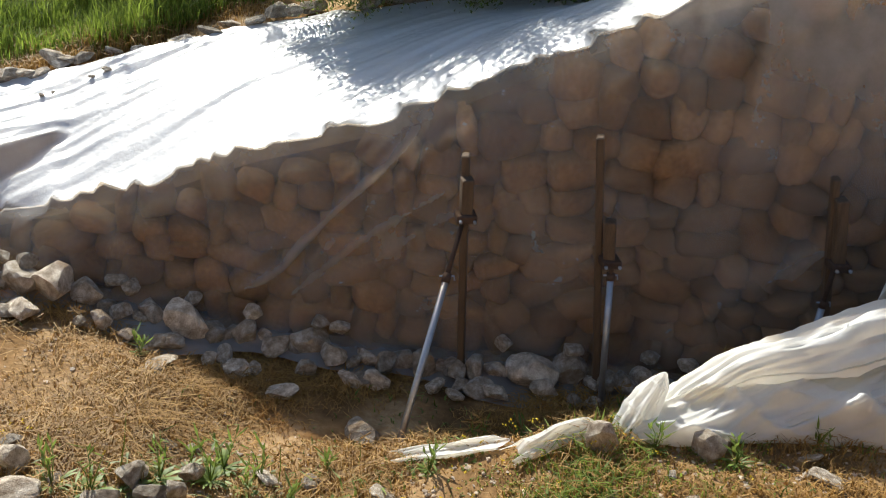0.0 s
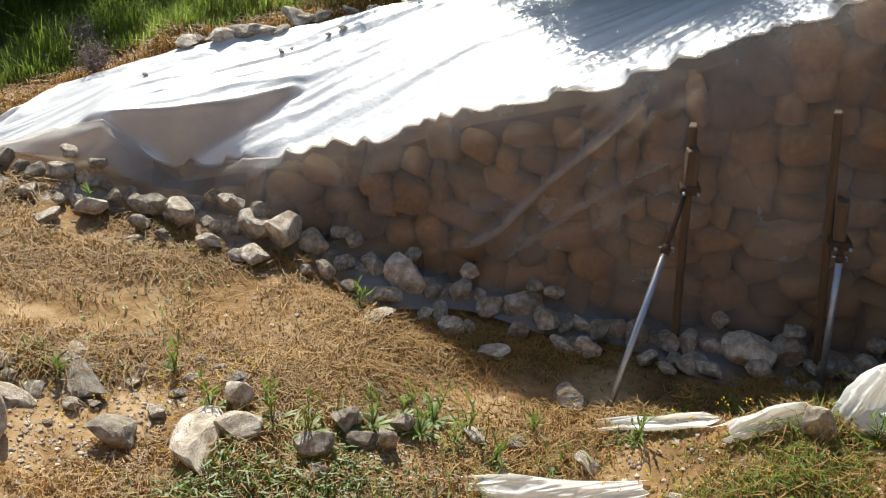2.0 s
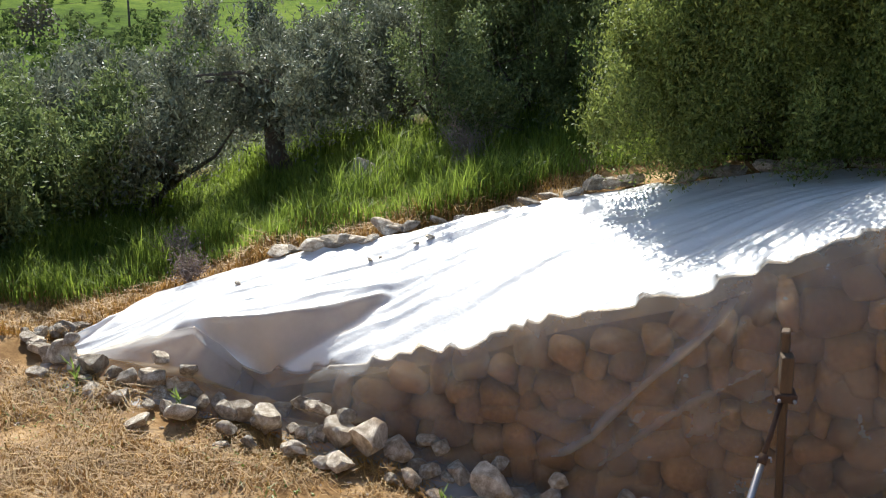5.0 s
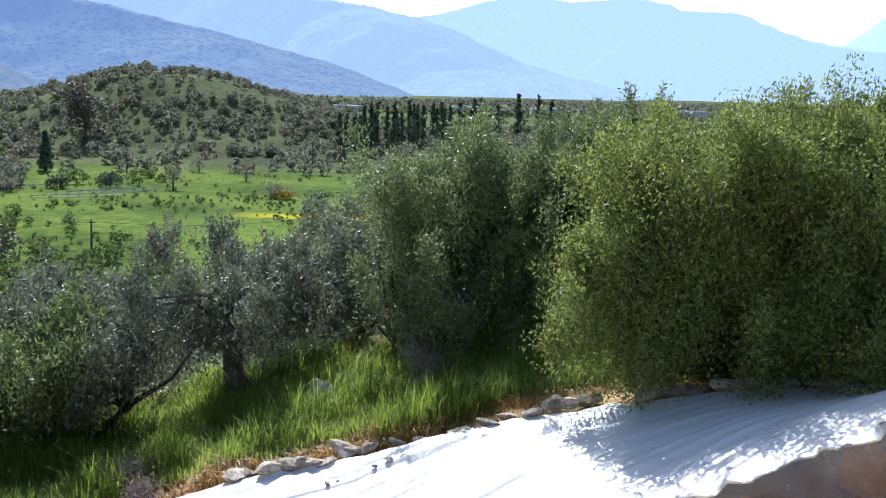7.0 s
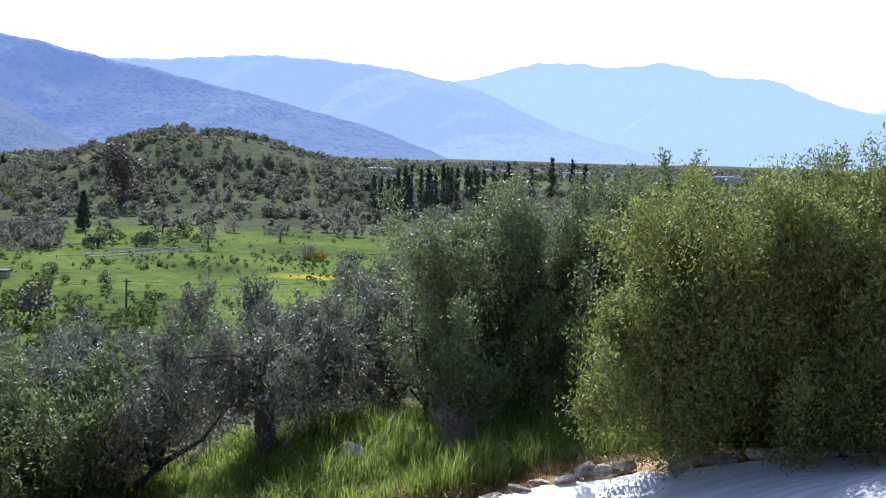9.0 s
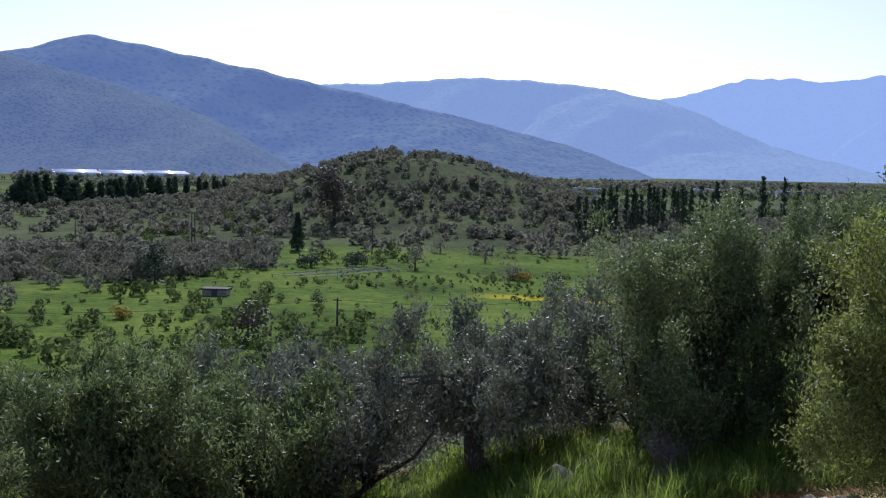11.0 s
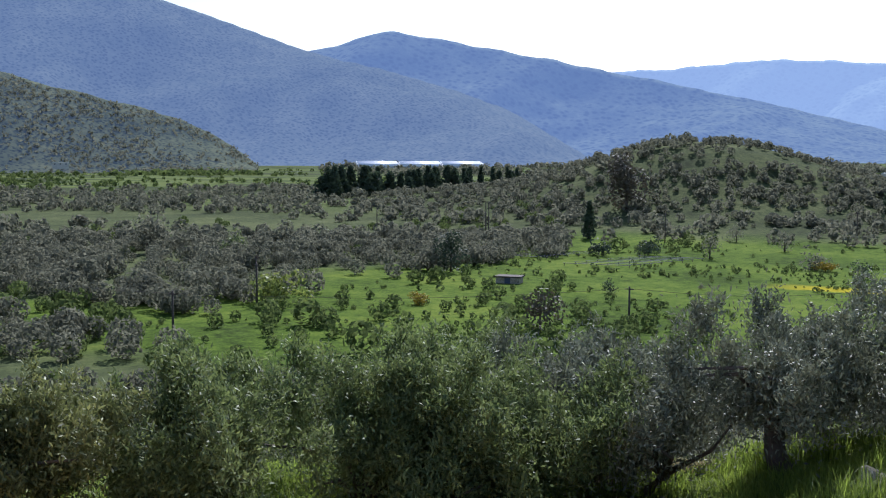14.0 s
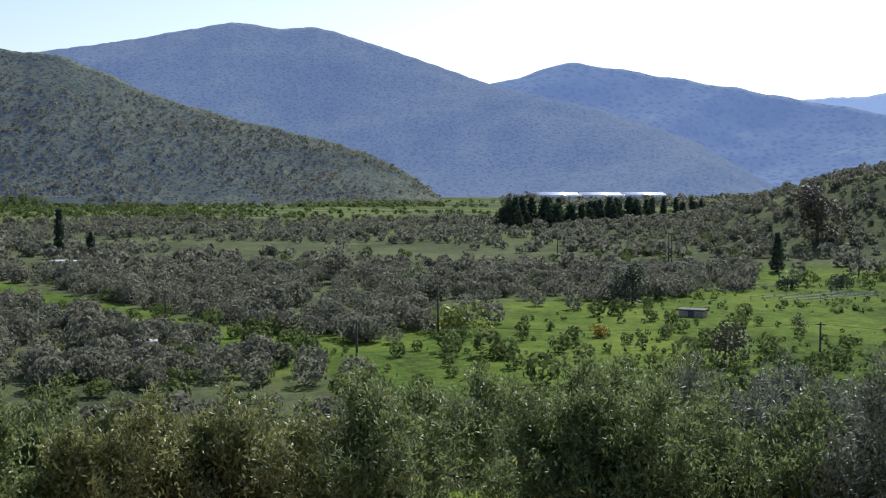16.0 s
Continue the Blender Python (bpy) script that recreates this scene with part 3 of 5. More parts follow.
stone_meshes = [block_mesh("wall_stone", M_WALLSTONE, 100 + k) for k in range(12)]
rw = random.Random(5)
zrow, placed = 0.05, 0
while zrow < 2.85:
    hrow = rw.uniform(0.14, 0.26)
    x = -2.0 + rw.uniform(0, 0.2)
    while x < 5.2:
        w = rw.choice((0.13, 0.17, 0.2, 0.24, 0.28, 0.34, 0.42)) * rw.uniform(0.85, 1.1)
        xc, zc = x + w / 2, zrow + hrow / 2 + rw.uniform(-0.045, 0.045)
        hz = hrow * rw.uniform(0.85, 1.35)
        if zc + hz * 0.5 + w * 0.08 < float(rim_z(xc - w * 0.3)) - 0.025 - 0.03 * rw.random() and zc > float(front_z(xc)) - 0.05:
            k = (zc - float(front_z(xc))) / max(float(rim_z(xc) - front_z(xc)), 0.2)
            yc = float(wall_y(xc)) + 0.17 + k * (float(rim_y(xc) - wall_y(xc)) + 0.03)
            m = Matrix.LocRotScale((xc, yc, zc), Euler((rw.uniform(-.1, .1), rw.uniform(-.35, .35), rw.uniform(-.12, .12))), (w * 1.04, 0.28, hz * 1.04))
            part("wall_stone", rw.choice(stone_meshes), wall, "", m)
            placed += 1
        x += w + 0.015
    zrow += hrow

# ---- trees ----
def leaf_cloud(centres, radii, per, size, width, rs, up=0.3):
    """Lance-shaped leaves round twig centres."""
    n = len(centres) * per
    c = np.repeat(np.asarray(centres), per, 0)
    r = np.repeat(np.asarray(radii), per)[:, None]
    p = c + rs.normal(0, 0.5, (n, 3)) * r
    d = rs.normal(0, 1, (n, 3)) + [0, 0, up]
    d /= np.linalg.norm(d, axis=1)[:, None]
    s = np.cross(d, rs.normal(0, 1, (n, 3)))
    s /= np.linalg.norm(s, axis=1)[:, None] + 1e-9
    ln = size * rs.uniform(0.7, 1.3, (n, 1))
    w = width * rs.uniform(0.7, 1.3, (n, 1))
    v = np.stack([p, p + d * ln * 0.5 + s * w * 0.5, p + d * ln, p + d * ln * 0.5 - s * w * 0.5], 1).reshape(-1, 3)
    return v, np.arange(n * 4).reshape(-1, 4)


def shoots(centres, rs, count, length, per, size, width):
    """Upright whips of leaves that break the outline."""
    P = []
    pick = rs.choice(len(centres), count)
    for i in pick:
        d = np.array([rs.normal(0, 0.35), rs.normal(0, 0.35), 1.0])
        L = length * rs.uniform(0.5, 1.2)
        P.append(centres[i] + np.outer(np.linspace(0.1, L, per), d))
    P = np.concatenate(P)
    return leaf_cloud(P, np.full(len(P), 0.06), 3, size, width, rs, 0.9)


def tree(name, label, base, height, spread_r, bare, material, seed, twigs=150, per=130, leaf=(0.075, 0.021), trunk_r=0.14, lean=(0, 0), flat=1.0, stems=1, whips=30, group="", plump=0.17):
    """A tree: trunk with limbs, and a crown of leaves on many twigs. bare: height of clear trunk."""
    rs = np.random.RandomState(seed)
    thing = empty(name, pose(*base), label, "tree", group)
    ch = height - bare
    centres = []
    lobes = [(np.array([rs.normal(0, 0.36) * spread_r, rs.normal(0, 0.36) * spread_r * flat, bare + ch * rs.uniform(0.0, 0.72)]), rs.uniform(0.20, 0.48)) for _ in range(18)]
    steps, reach = 7, []          # upright sprays, thick below and thin at the tip
    while len(centres) < twigs:
        c, r = lobes[rs.randint(len(lobes))]
        d = rs.normal(0, 1, 3)
        d /= np.linalg.norm(d)
        p = c + d * np.array([spread_r * r, spread_r * r * flat, ch * r * 0.62]) * rs.uniform(0.2, 1.0) ** 0.5
        out = p * [1, 1, 0] / (np.linalg.norm(p[:2]) + 0.3)
        go = np.array([0, 0, 1.0]) + out * rs.uniform(0.0, 0.75) + rs.normal(0, 0.22, 3)
        L = ch * rs.uniform(0.14, 0.34)
        tip = p + go * L
        if bare * 0.7 + 0.05 < p[2] and tip[2] < height * rs.uniform(0.80, 1.02):
            q = np.linspace(0, 1, steps)
            centres.extend(p + np.outer(q, go * L))
            reach.extend(0.10 + plump * (1 - 0.8 * q) * rs.uniform(0.7, 1.3))
    centres, reach = np.array(centres), np.array(reach)
    pieces = []
    for s in range(stems):
        off = np.array([rs.normal(0, 0.25), rs.normal(0, 0.25), 0]) * (stems > 1)
        fork = np.array([lean[0], lean[1], bare * rs.uniform(0.75, 1.0)]) + off * 2
        mid = fork * 0.5 + off * 0.5 + [rs.normal(0, 0.07), rs.normal(0, 0.07), 0]
        tr = trunk_r / stems ** 0.5
        pieces.append(tube([off + [0, 0, -0.15], off * 1.2 + [0, 0, 0.1], mid, fork, fork + [rs.normal(0, .1), rs.normal(0, .1), 0.35]], [tr * 1.5, tr * 1.15, tr * 0.95, tr * 0.9, tr * 0.5], 9))
        for c in centres[rs.choice(len(centres), 14)]:
            a = fork + (c - fork) * 0.45 + rs.normal(0, 0.12, 3) + [0, 0, 0.1]
            pieces.append(tube([fork, a, c], [tr * 0.5, tr * 0.24, 0.008], 5))
    tv, tf = joined(*pieces)
    part("trunk", mesh_of("trunk", tv, tf, M_BARK), thing)
    v1, f1 = leaf_cloud(centres, reach, per, leaf[0], leaf[1], rs, 0.9)
    if whips:
        v2, f2 = shoots(centres, rs, whips * 3, 0.32, 22, leaf[0], leaf[1])
        v1, f1 = np.concatenate([v1, v2]), np.concatenate([f1, f2 + len(v1)])
    part("crown", mesh_of("crown", v1, f1, material, False), thing)
    return thing


def at(x, y, sink=0.0):
    return (x, y, float(land(x, y)) - sink)


SHRUB, GREY = "dense yellow-green leafy shrub tree above the sheet's back edge", "dense green leafy shrub tree beside the wall"
tree("shrub_tree", SHRUB, at(1.72, 10.1), 2.62, 1.45, 0.0, M_SHRUB, 41, 1260, 190, (0.044, 0.0155), 0.08, stems=4, whips=70, plump=0.19)
tree("shrub_tree", GREY, at(3.65, 10.2), 2.5, 1.5, 0.0, M_SHRUB, 42, 1120, 180, (0.044, 0.0155), 0.08, stems=4, whips=80, plump=0.19)
tree("shrub_tree", GREY, at(5.8, 10.6), 2.6, 1.5, 0.12, M_SHRUB, 43, 420, 170, (0.05, 0.017), 0.08, stems=3, whips=20, plump=0.22)
DARK = "dark evergreen tree with dense glossy leaves"
tree("evergreen_tree", DARK, at(-0.55, 12.9), 2.75, 1.25, 0.0, M_DARKLEAF, 44, 800, 165, (0.05, 0.017), 0.09, stems=3, whips=50, plump=0.18)
tree("evergreen_tree", DARK, at(1.2, 13.4), 2.6, 1.4, 0.0, M_DARKLEAF, 45, 560, 160, (0.055, 0.018), 0.09, stems=3, whips=50, plump=0.2)
THIN, SILVER = "gnarled grey olive tree with thin open crown", "dense silvery green olive tree in tall grass"
tree("olive_tree", THIN, at(-3.0, 12.2), 2.0, 1.35, 0.72, M_GREYOLIVE, 46, 300, 62, (0.07, 0.02), 0.12, lean=(-0.12, 0.1), whips=50, group="olive row", plump=0.26)
tree("olive_tree", "small grey olive tree with thin crown", at(-4.5, 12.0), 1.8, 1.3, 0.45, M_GREYOLIVE, 47, 300, 65, (0.07, 0.02), 0.08, lean=(0.25, 0.1), whips=30, group="olive row", plump=0.26)
for x, y, h, w, seed, n, leaves, label in (
        (-5.75, 11.1, 1.9, 1.35, 48, 560, M_OLIVE, SILVER), (-7.2, 10.6, 2.15, 1.4, 49, 560, M_OLIVE, SILVER), (-8.4, 9.1, 2.1, 1.4, 50, 560, M_OLIVE, SILVER),
        (-9.7, 7.5, 1.8, 1.4, 51, 540, M_YELLOWOLIVE, "dense yellowish green olive tree in tall grass"), (-11.2, 6.0, 1.6, 1.4, 52, 320, M_OLIVE, SILVER), (-7.9, 12.0, 2.2, 1.5, 53, 320, M_OLIVE, SILVER)):
    tree("olive_tree", label, at(x, y), h, w, 0.15, leaves, seed, n, 85, (0.075, 0.022), 0.10, whips=45, group="olive row", plump=0.22)
tree("olive_tree", THIN, at(-1.9, 14.2), 2.1, 1.4, 0.3, M_GREYOLIVE, 54, 340, 80, (0.07, 0.02), 0.10, whips=30, group="olive row", plump=0.26)
tree("olive_tree", THIN, at(-5.6, 13.0), 1.9, 1.4, 0.3, M_GREYOLIVE, 55, 340, 85, (0.07, 0.02), 0.10, whips=30, group="olive row", plump=0.26)

# ---- props against the wall ----
def prop(label, top, foot_of_timber, block_a, block_b, tube_top, tube_foot, grey):
    """A timber stood on the wall's face, a block and iron bracket on it, and a raking steel tube."""
    base = Vector(tube_foot)
    thing = empty("wall_prop", Matrix.Translation(base), label, "prop", "wall props")
    P = lambda p: Vector(p) - base
    def beam(a, b, w, d):
        a, b = P(a), P(b)
        L = (b - a).length
        vs, fs = box(0, 0, L / 2, w, d, L, 0.008)
        q = (b - a).to_track_quat("Z", "Y").to_matrix().to_4x4()
        return [tuple(Matrix.Translation(a) @ q @ Vector(v)) for v in vs], fs
    part("timber", mesh_of("timber", *beam(foot_of_timber, top, 0.085, 0.05), M_TIMBER, False), thing, "weathered upright timber plank")
    da, db = Vector(block_a) + Vector((0, -0.06, 0)), Vector(block_b) + Vector((0, -0.06, 0))
    block = part("block", mesh_of("block", *beam(db, da, 0.10, 0.075), M_TIMBER, False), thing, "short timber block")
    part("bracket", mesh_of("bracket", *beam(db + Vector((0, -0.01, -0.035)), db + Vector((0, -0.01, 0.02)), 0.13, 0.13), M_RUST, False), thing, "dark iron bracket")
    for e in (-0.045, 0.045):
        q = P(db) + Vector((e, -0.085, -0.01))
        part("bolt", mesh_of("bolt", *tube([q, q + Vector((0, -0.018, 0))], [0.011, 0.011], 6), M_STEEL), thing.children[-1], "hexagonal bolt head")
    a, b = P(tube_foot), P(Vector(tube_top) + Vector((0, -0.09, 0)))
    m = a + (b - a) * grey
    part("outer_tube", mesh_of("outer_tube", *tube([a, a + (m - a) * 0.5, m], [0.022, 0.022, 0.022], 14), M_STEEL), thing, "grey galvanised steel tube")
    part("inner_tube", mesh_of("inner_tube", *tube([m - (b - a) * 0.02, b], [0.016, 0.016], 12), M_RUST), thing, "darker inner steel tube")
    collar = part("collar", mesh_of("collar", *tube([m - (b - a) * 0.03, m + (b - a) * 0.012], [0.029, 0.029], 12), M_RUST), thing)
    part("pin", mesh_of("pin", *tube([m + Vector((-0.048, 0, 0)), m + Vector((0.045, 0, 0)), m + Vector((0.05, 0, -0.03))], [0.006, 0.006, 0.006], 6), M_STEEL), collar, "bent steel locking pin")
    part("foot_plate", mesh_of("foot_plate", *box(0, 0, 0.004, 0.13, 0.13, 0.012, 0.002), M_RUST, False), thing)


prop("raking galvanised steel prop with timber against the wall", (1.41, 6.57, 1.63), (1.52, 6.54, 0.05), (1.42, 6.56, 1.50), (1.43, 6.56, 1.25), (1.41, 6.57, 1.19), (0.97, 5.65, 0.03), 0.77)
prop("grey steel prop under a timber on the wall", (2.20, 6.40, 1.84), (2.42, 6.33, 0.05), (2.32, 6.37, 1.31), (2.35, 6.36, 1.04), (2.36, 6.36, 1.02), (2.40, 6.13, 0.0), 0.93)
prop("steel prop and timber wrapped by the plastic sheet", (3.63, 6.08, 1.73), (3.88, 6.02, 0.1), (3.66, 6.07, 1.62), (3.74, 6.06, 1.18), (3.71, 6.06, 1.14), (3.66, 5.98, 0.0), 0.8)

# ---- loose stones ----
ROCKS = [rock_mesh("field_stone", M_STONE, 200 + k, 0.3, 0.85, 12, 3) for k in range(14)]
rk = random.Random(11)


def stone(x, y, size, stretch=(1, 1, 1), label="grey limestone field stone on the ground", group="", sink=0.12, lift=0.0, turn=None):
    sx, sy, sz = size * stretch[0], size * stretch[1], size * stretch[2]
    z = float(land(x, y)) + lift + sz * (0.34 - sink)
    ob = new("field_stone", rk.choice(ROCKS))
    ob.matrix_basis = Matrix.LocRotScale((x, y, z), Euler((rk.uniform(-.35, .35), rk.uniform(-.35, .35), rk.uniform(0, 6.28) if turn is None else turn)), (sx, sy, sz))
    return tagged(ob, label, "stone", group)


HEM = "rough grey stone weighing down the sheet's hem"
x = -3.75
while x < 3.5:
    sz = rk.choice((0.17, 0.2, 0.24, 0.28, 0.37)) * rk.uniform(0.85, 1.12) * (0.74 if x < -1.4 else 1.0)
    stone(x, float(wall_y(x)) - 0.22 + rk.uniform(-0.06, 0.06), sz, (1, 0.9, 1.05), HEM, "hem stones", 0.05, 0.03)
    if rk.random() < 0.7:
        s2 = rk.uniform(0.12, 0.25)
        stone(x + rk.uniform(-0.1, 0.1), float(wall_y(x)) - 0.46 + rk.uniform(-0.08, 0.06), s2, (1.1, 0.9, 0.9), HEM, "hem stones", 0.08, 0.02)
    if rk.random() < 0.3:
        stone(x + 0.05, float(wall_y(x)) - 0.14, 0.17, (1, 1, 0.9), HEM, "hem stones", -0.45, 0.12)
    x += sz * rk.uniform(0.46, 0.66)
for k in range(16):
    a = k / 15
    stone(-3.85 - 0.25 * math.sin(math.pi * a) + rk.uniform(-0.05, 0.05), 7.9 + 0.55 * a, rk.uniform(0.11, 0.23), (1.1, 0.9, 0.8), HEM, "hem stones", 0.05, 0.02)
BACK = "weathered stone on the sheet's back edge"
for x0, x1, n, lo, hi in ((-2.35, -1.15, 11, 0.15, 0.29), (-1.1, 0.1, 6, 0.13, 0.22), (0.05, 0.75, 4, 0.15, 0.27), (0.9, 5.5, 18, 0.17, 0.33)):
    for k in range(n):
        x = x0 + (x1 - x0) * (k + rk.uniform(0.2, 0.8)) / n
        stone(x, float(back_y(x)) + rk.uniform(-0.02, 0.18), rk.uniform(lo, hi), (1.25, 0.9, 0.62), BACK, "edge stones", 0.02, 0.02, rk.uniform(-0.5, 0.5))
for x, y, sz, st in ((-2.36, 4.70, 0.40, (0.85, 0.7, 1.15)), (-2.89, 5.47, 0.40, (1.3, 0.7, 0.5)), (-1.15, 5.26, 0.24, (1, 0.9, 1.0)), (-2.05, 5.3, 0.34, (1.5, 0.8, 0.5)), (-1.28, 4.86, 0.42, (1.5, 0.8, 0.5)), (-0.68, 4.95, 0.25, (1, 0.8, 0.9)), (-0.3, 5.12, 0.2, (0.9, 0.8, 1.0)), (-3.05, 5.33, 0.24, (0.9, 0.8, 0.9)), (-2.18, 5.52, 0.3, (1.4, 0.8, 0.45)), (0.79, 5.82, 0.27, (1.2, 0.9, 0.8)), (1.93, 4.84, 0.27, (0.75, 0.7, 1.25)), (2.47, 4.70, 0.25, (1, 0.8, 1.0)), (-0.47, 6.48, 0.24, (1.3, 0.8, 0.4)), (-0.46, 6.38, 0.12, (1, 1, 0.5)), (0.31, 6.3, 0.30, (1.1, 0.9, 0.4)), (-0.54, 5.21, 0.22, (1, 0.8, 1)), (-1.09, 4.99, 0.34, (1.2, 0.9, 0.6)), (-0.22, 5.3, 0.2, (0.8, 0.7, 1)), (-1.73, 4.84, 0.3, (1.2, 0.9, 0.6)), (0.44, 5.33, 0.18, (1, 0.8, 0.8)), (-2.8, 7.0, 0.27, (1.3, 0.8, 0.35)), (-2.8, 7.45, 0.18, (1.3, 0.8, 0.35)), (-2.2, 7.0, 0.14, (1.2, 0.8, 0.4)), (-0.42, 5.14, 0.2, (1.3, 0.9, 0.6)), (0.2, 5.33, 0.17, (1.3, 0.9, 0.6)), (3.03, 4.42, 0.2, (1.4, 0.7, 0.5)), (-1.85, 11.0, 0.55, (1.1, 0.8, 0.7)), (-1.95, 7.55, 0.34, (1.3, 0.7, 0.45)), (-2.97, 5.14, 0.3, (1, 0.9, 0.6))):
    stone(x, y, sz, st, "pale weathered limestone lying in dry grass", "", 0.08)

for k in range(46):
    x, y = rk.uniform(-3.9, 0.9), rk.uniform(4.75, 5.62)
    stone(x, y, rk.uniform(0.06, 0.17), (1.2, 0.9, 0.7), "small pale limestone in stony earth", "foreground stones", 0.08)
for k in range(14):
    stone(rk.uniform(-3.6, -1.8), rk.uniform(4.9, 5.6), rk.uniform(0.10, 0.26), (1.4, 0.9, 0.5), "pale weathered limestone lying in dry grass", "", 0.12)
for k in range(12):
    stone(rk.uniform(1.2, 4.0), rk.uniform(4.2, 4.85), rk.uniform(0.05, 0.13), (1.3, 0.9, 0.6), "small pale limestone in stony earth", "foreground stones", 0.06)

# gravel too small and many to count
rs = np.random.RandomState(77)
gv, gf = [], []
bm = bmesh.new()
bmesh.ops.create_icosphere(bm, subdivisions=1, radius=0.5)
bv = np.array([v.co[:] for v in bm.verts])
bf = np.array([[v.index for v in f.verts] for f in bm.faces])
bm.free()


def scatter_gravel(n, x0, x1, y0, y1, lo, hi):
    X, Y = rs.uniform(x0, x1, n), rs.uniform(y0, y1, n)
    Z = land(X, Y)
    sz = lo + (hi - lo) * rs.power(0.6, n)
    V = bv[None] * (1 + 0.25 * rs.normal(0, 1, (n, len(bv), 1))) * sz[:, None, None] * rs.uniform(0.6, 1.3, (n, 1, 3)) * [1, 1, 0.42]
    return (V + np.stack([X, Y, Z + sz * 0.12], -1)[:, None]).reshape(-1, 3), (bf[None] + (np.arange(n) * len(bv))[:, None, None]).reshape(-1, 3)


M_GRAVEL = surface("gravel", [(0.3, (0.24, 0.17, 0.11)), (0.5, (0.42, 0.33, 0.24)), (0.7, (0.6, 0.52, 0.42))], 9, 0.9, 60, 0.5, 0.01, island=0.4)
v, f = scatter_gravel(4200, -4.5, 4.6, 4.1, 5.75, 0.008, 0.042)
tagged(new("gravel", mesh_of("gravel", v, f, M_GRAVEL, False)), "loose stony gravel on dry brown earth", "gravel", kind="stuff")
v, f = scatter_gravel(3000, -4.6, 0.2, 4.5, 5.6, 0.006, 0.034)
tagged(new("gravel", mesh_of("gravel", v, f, M_GRAVEL, False)), "broken pale gravel on the near bank", "gravel", kind="stuff")
v, f = scatter_gravel(500, -5, 0.5, 5.8, 7.6, 0.01, 0.04)
tagged(new("gravel", mesh_of("gravel", v, f, M_GRAVEL, False)), "sparse small pebbles among dry grass", "gravel", kind="stuff")

# ---- grass ----
def blades(X, Y, height, width, bend, rs, droop=0.4, lift=0.0):
    """Curved tapering blades of grass, three pairs of points each."""
    n = len(X)
    Z = land(X, Y) + lift
    a = rs.uniform(0, 2 * np.pi, n)
    d = np.stack([np.cos(a), np.sin(a), np.zeros(n)], -1)
    s = np.stack([-np.sin(a + rs.normal(0, 0.6, n)), np.cos(a), np.zeros(n)], -1)
    h, w, b = height[:, None], width[:, None], bend[:, None]
    base = np.stack([X, Y, Z - 0.01], -1)
    up = np.array([0, 0, 1.0])
    p1 = base + up * h * 0.55 + d * b * h * 0.25
    p2 = base + up * h * (1 - droop * b) + d * b * h
    v = np.stack([base - s * w, base + s * w, p1 + s * w * 0.8, p1 - s * w * 0.8, p2], 1).reshape(-1, 3)
    k = np.arange(n)[:, None] * 5
    return v, np.concatenate([k + [0, 1, 2, 3]], 1).tolist() + (k + [3, 2, 4]).tolist()


def clumped(n, x0, x1, y0, y1, rs, k, keep):
    X, Y = rs.uniform(x0, x1, n), rs.uniform(y0, y1, n)
    m = waves(X, Y, k, 61, 3) + rs.normal(0, 0.35, n) > keep
    return X[m], Y[m]


def grass(label, material, X, Y, lo, hi, w, blo, bhi, seed, droop=0.4):
    r2 = np.random.RandomState(seed)
    n = len(X)
    tuft = np.clip(0.75 + 0.55 * waves(X, Y, 5.0, 64, 3), 0.3, 1.5)
    v, f = blades(X, Y, r2.uniform(lo, hi, n) * tuft, r2.uniform(0.6, 1.3, n) * w, r2.uniform(blo, bhi, n), r2, droop)
    tagged(new("grass", mesh_of("grass", v, f, material, False)), label, "grass", kind="stuff")


rs = np.random.RandomState(5)
X, Y = clumped(150000, -7.5, 2.8, 5.3, 8.6, rs, 3.4, -0.25)
m = Y < wall_y(X) - 0.25
grass("short dry golden straw covering the ground", M_STRAW, X[m], Y[m], 0.03, 0.16, 0.0034, 0.6, 2.8, 1, 0.36)
X, Y = clumped(80000, -6, 4.6, 3.6, 5.8, rs, 3.0, -0.75)
grass("sparse dry straw on stony earth", M_STRAW, X, Y, 0.03, 0.14, 0.004, 0.4, 1.5, 2, 0.5)
X, Y = clumped(26000, -8, 4.6, 4.1, 8.6, rs, 1.7, 0.55)
m = Y < wall_y(X) - 0.5
grass("patches of low green weeds in dry grass", M_WEED, X[m], Y[m], 0.03, 0.12, 0.007, 0.3, 1.3, 3)
X, Y = clumped(16000, 0.9, 4.6, 3.6, 5.05, rs, 2.6, 0.35)
grass("low green and yellowing weeds on the bank", M_GREEN, X, Y, 0.03, 0.15, 0.005, 0.3, 1.3, 13)
X, Y = clumped(14000, -2.4, 1.9, 4.4, 5.5, rs, 3.2, 0.6)
grass("low green weeds between stones", M_WEED, X, Y, 0.04, 0.14, 0.008, 0.3, 1.3, 14)
X, Y = clumped(26000, -9, -3.4, 7.6, 9.6, rs, 2.0, -0.4)
m = (Y > np.where(X > -4.5, back_y(X) + 0.1, 7.4)) & (X < -3.0)
grass("dry yellow grass on the slope beside the sheet", M_STRAW, X[m], Y[m], 0.05, 0.2, 0.005, 0.3, 1.2, 4)
X, Y = clumped(11000, -3.4, 0.4, 9.1, 10.3, rs, 2.0, -0.1)
m = Y > back_y(X) + 0.12
grass("dry yellow grass behind the sheet's edge", M_STRAW, X[m], Y[m], 0.05, 0.22, 0.005, 0.3, 1.2, 6)
X, Y = clumped(130000, -13, 2.6, 9.2, 13.8, rs, 1.1, -1.3)
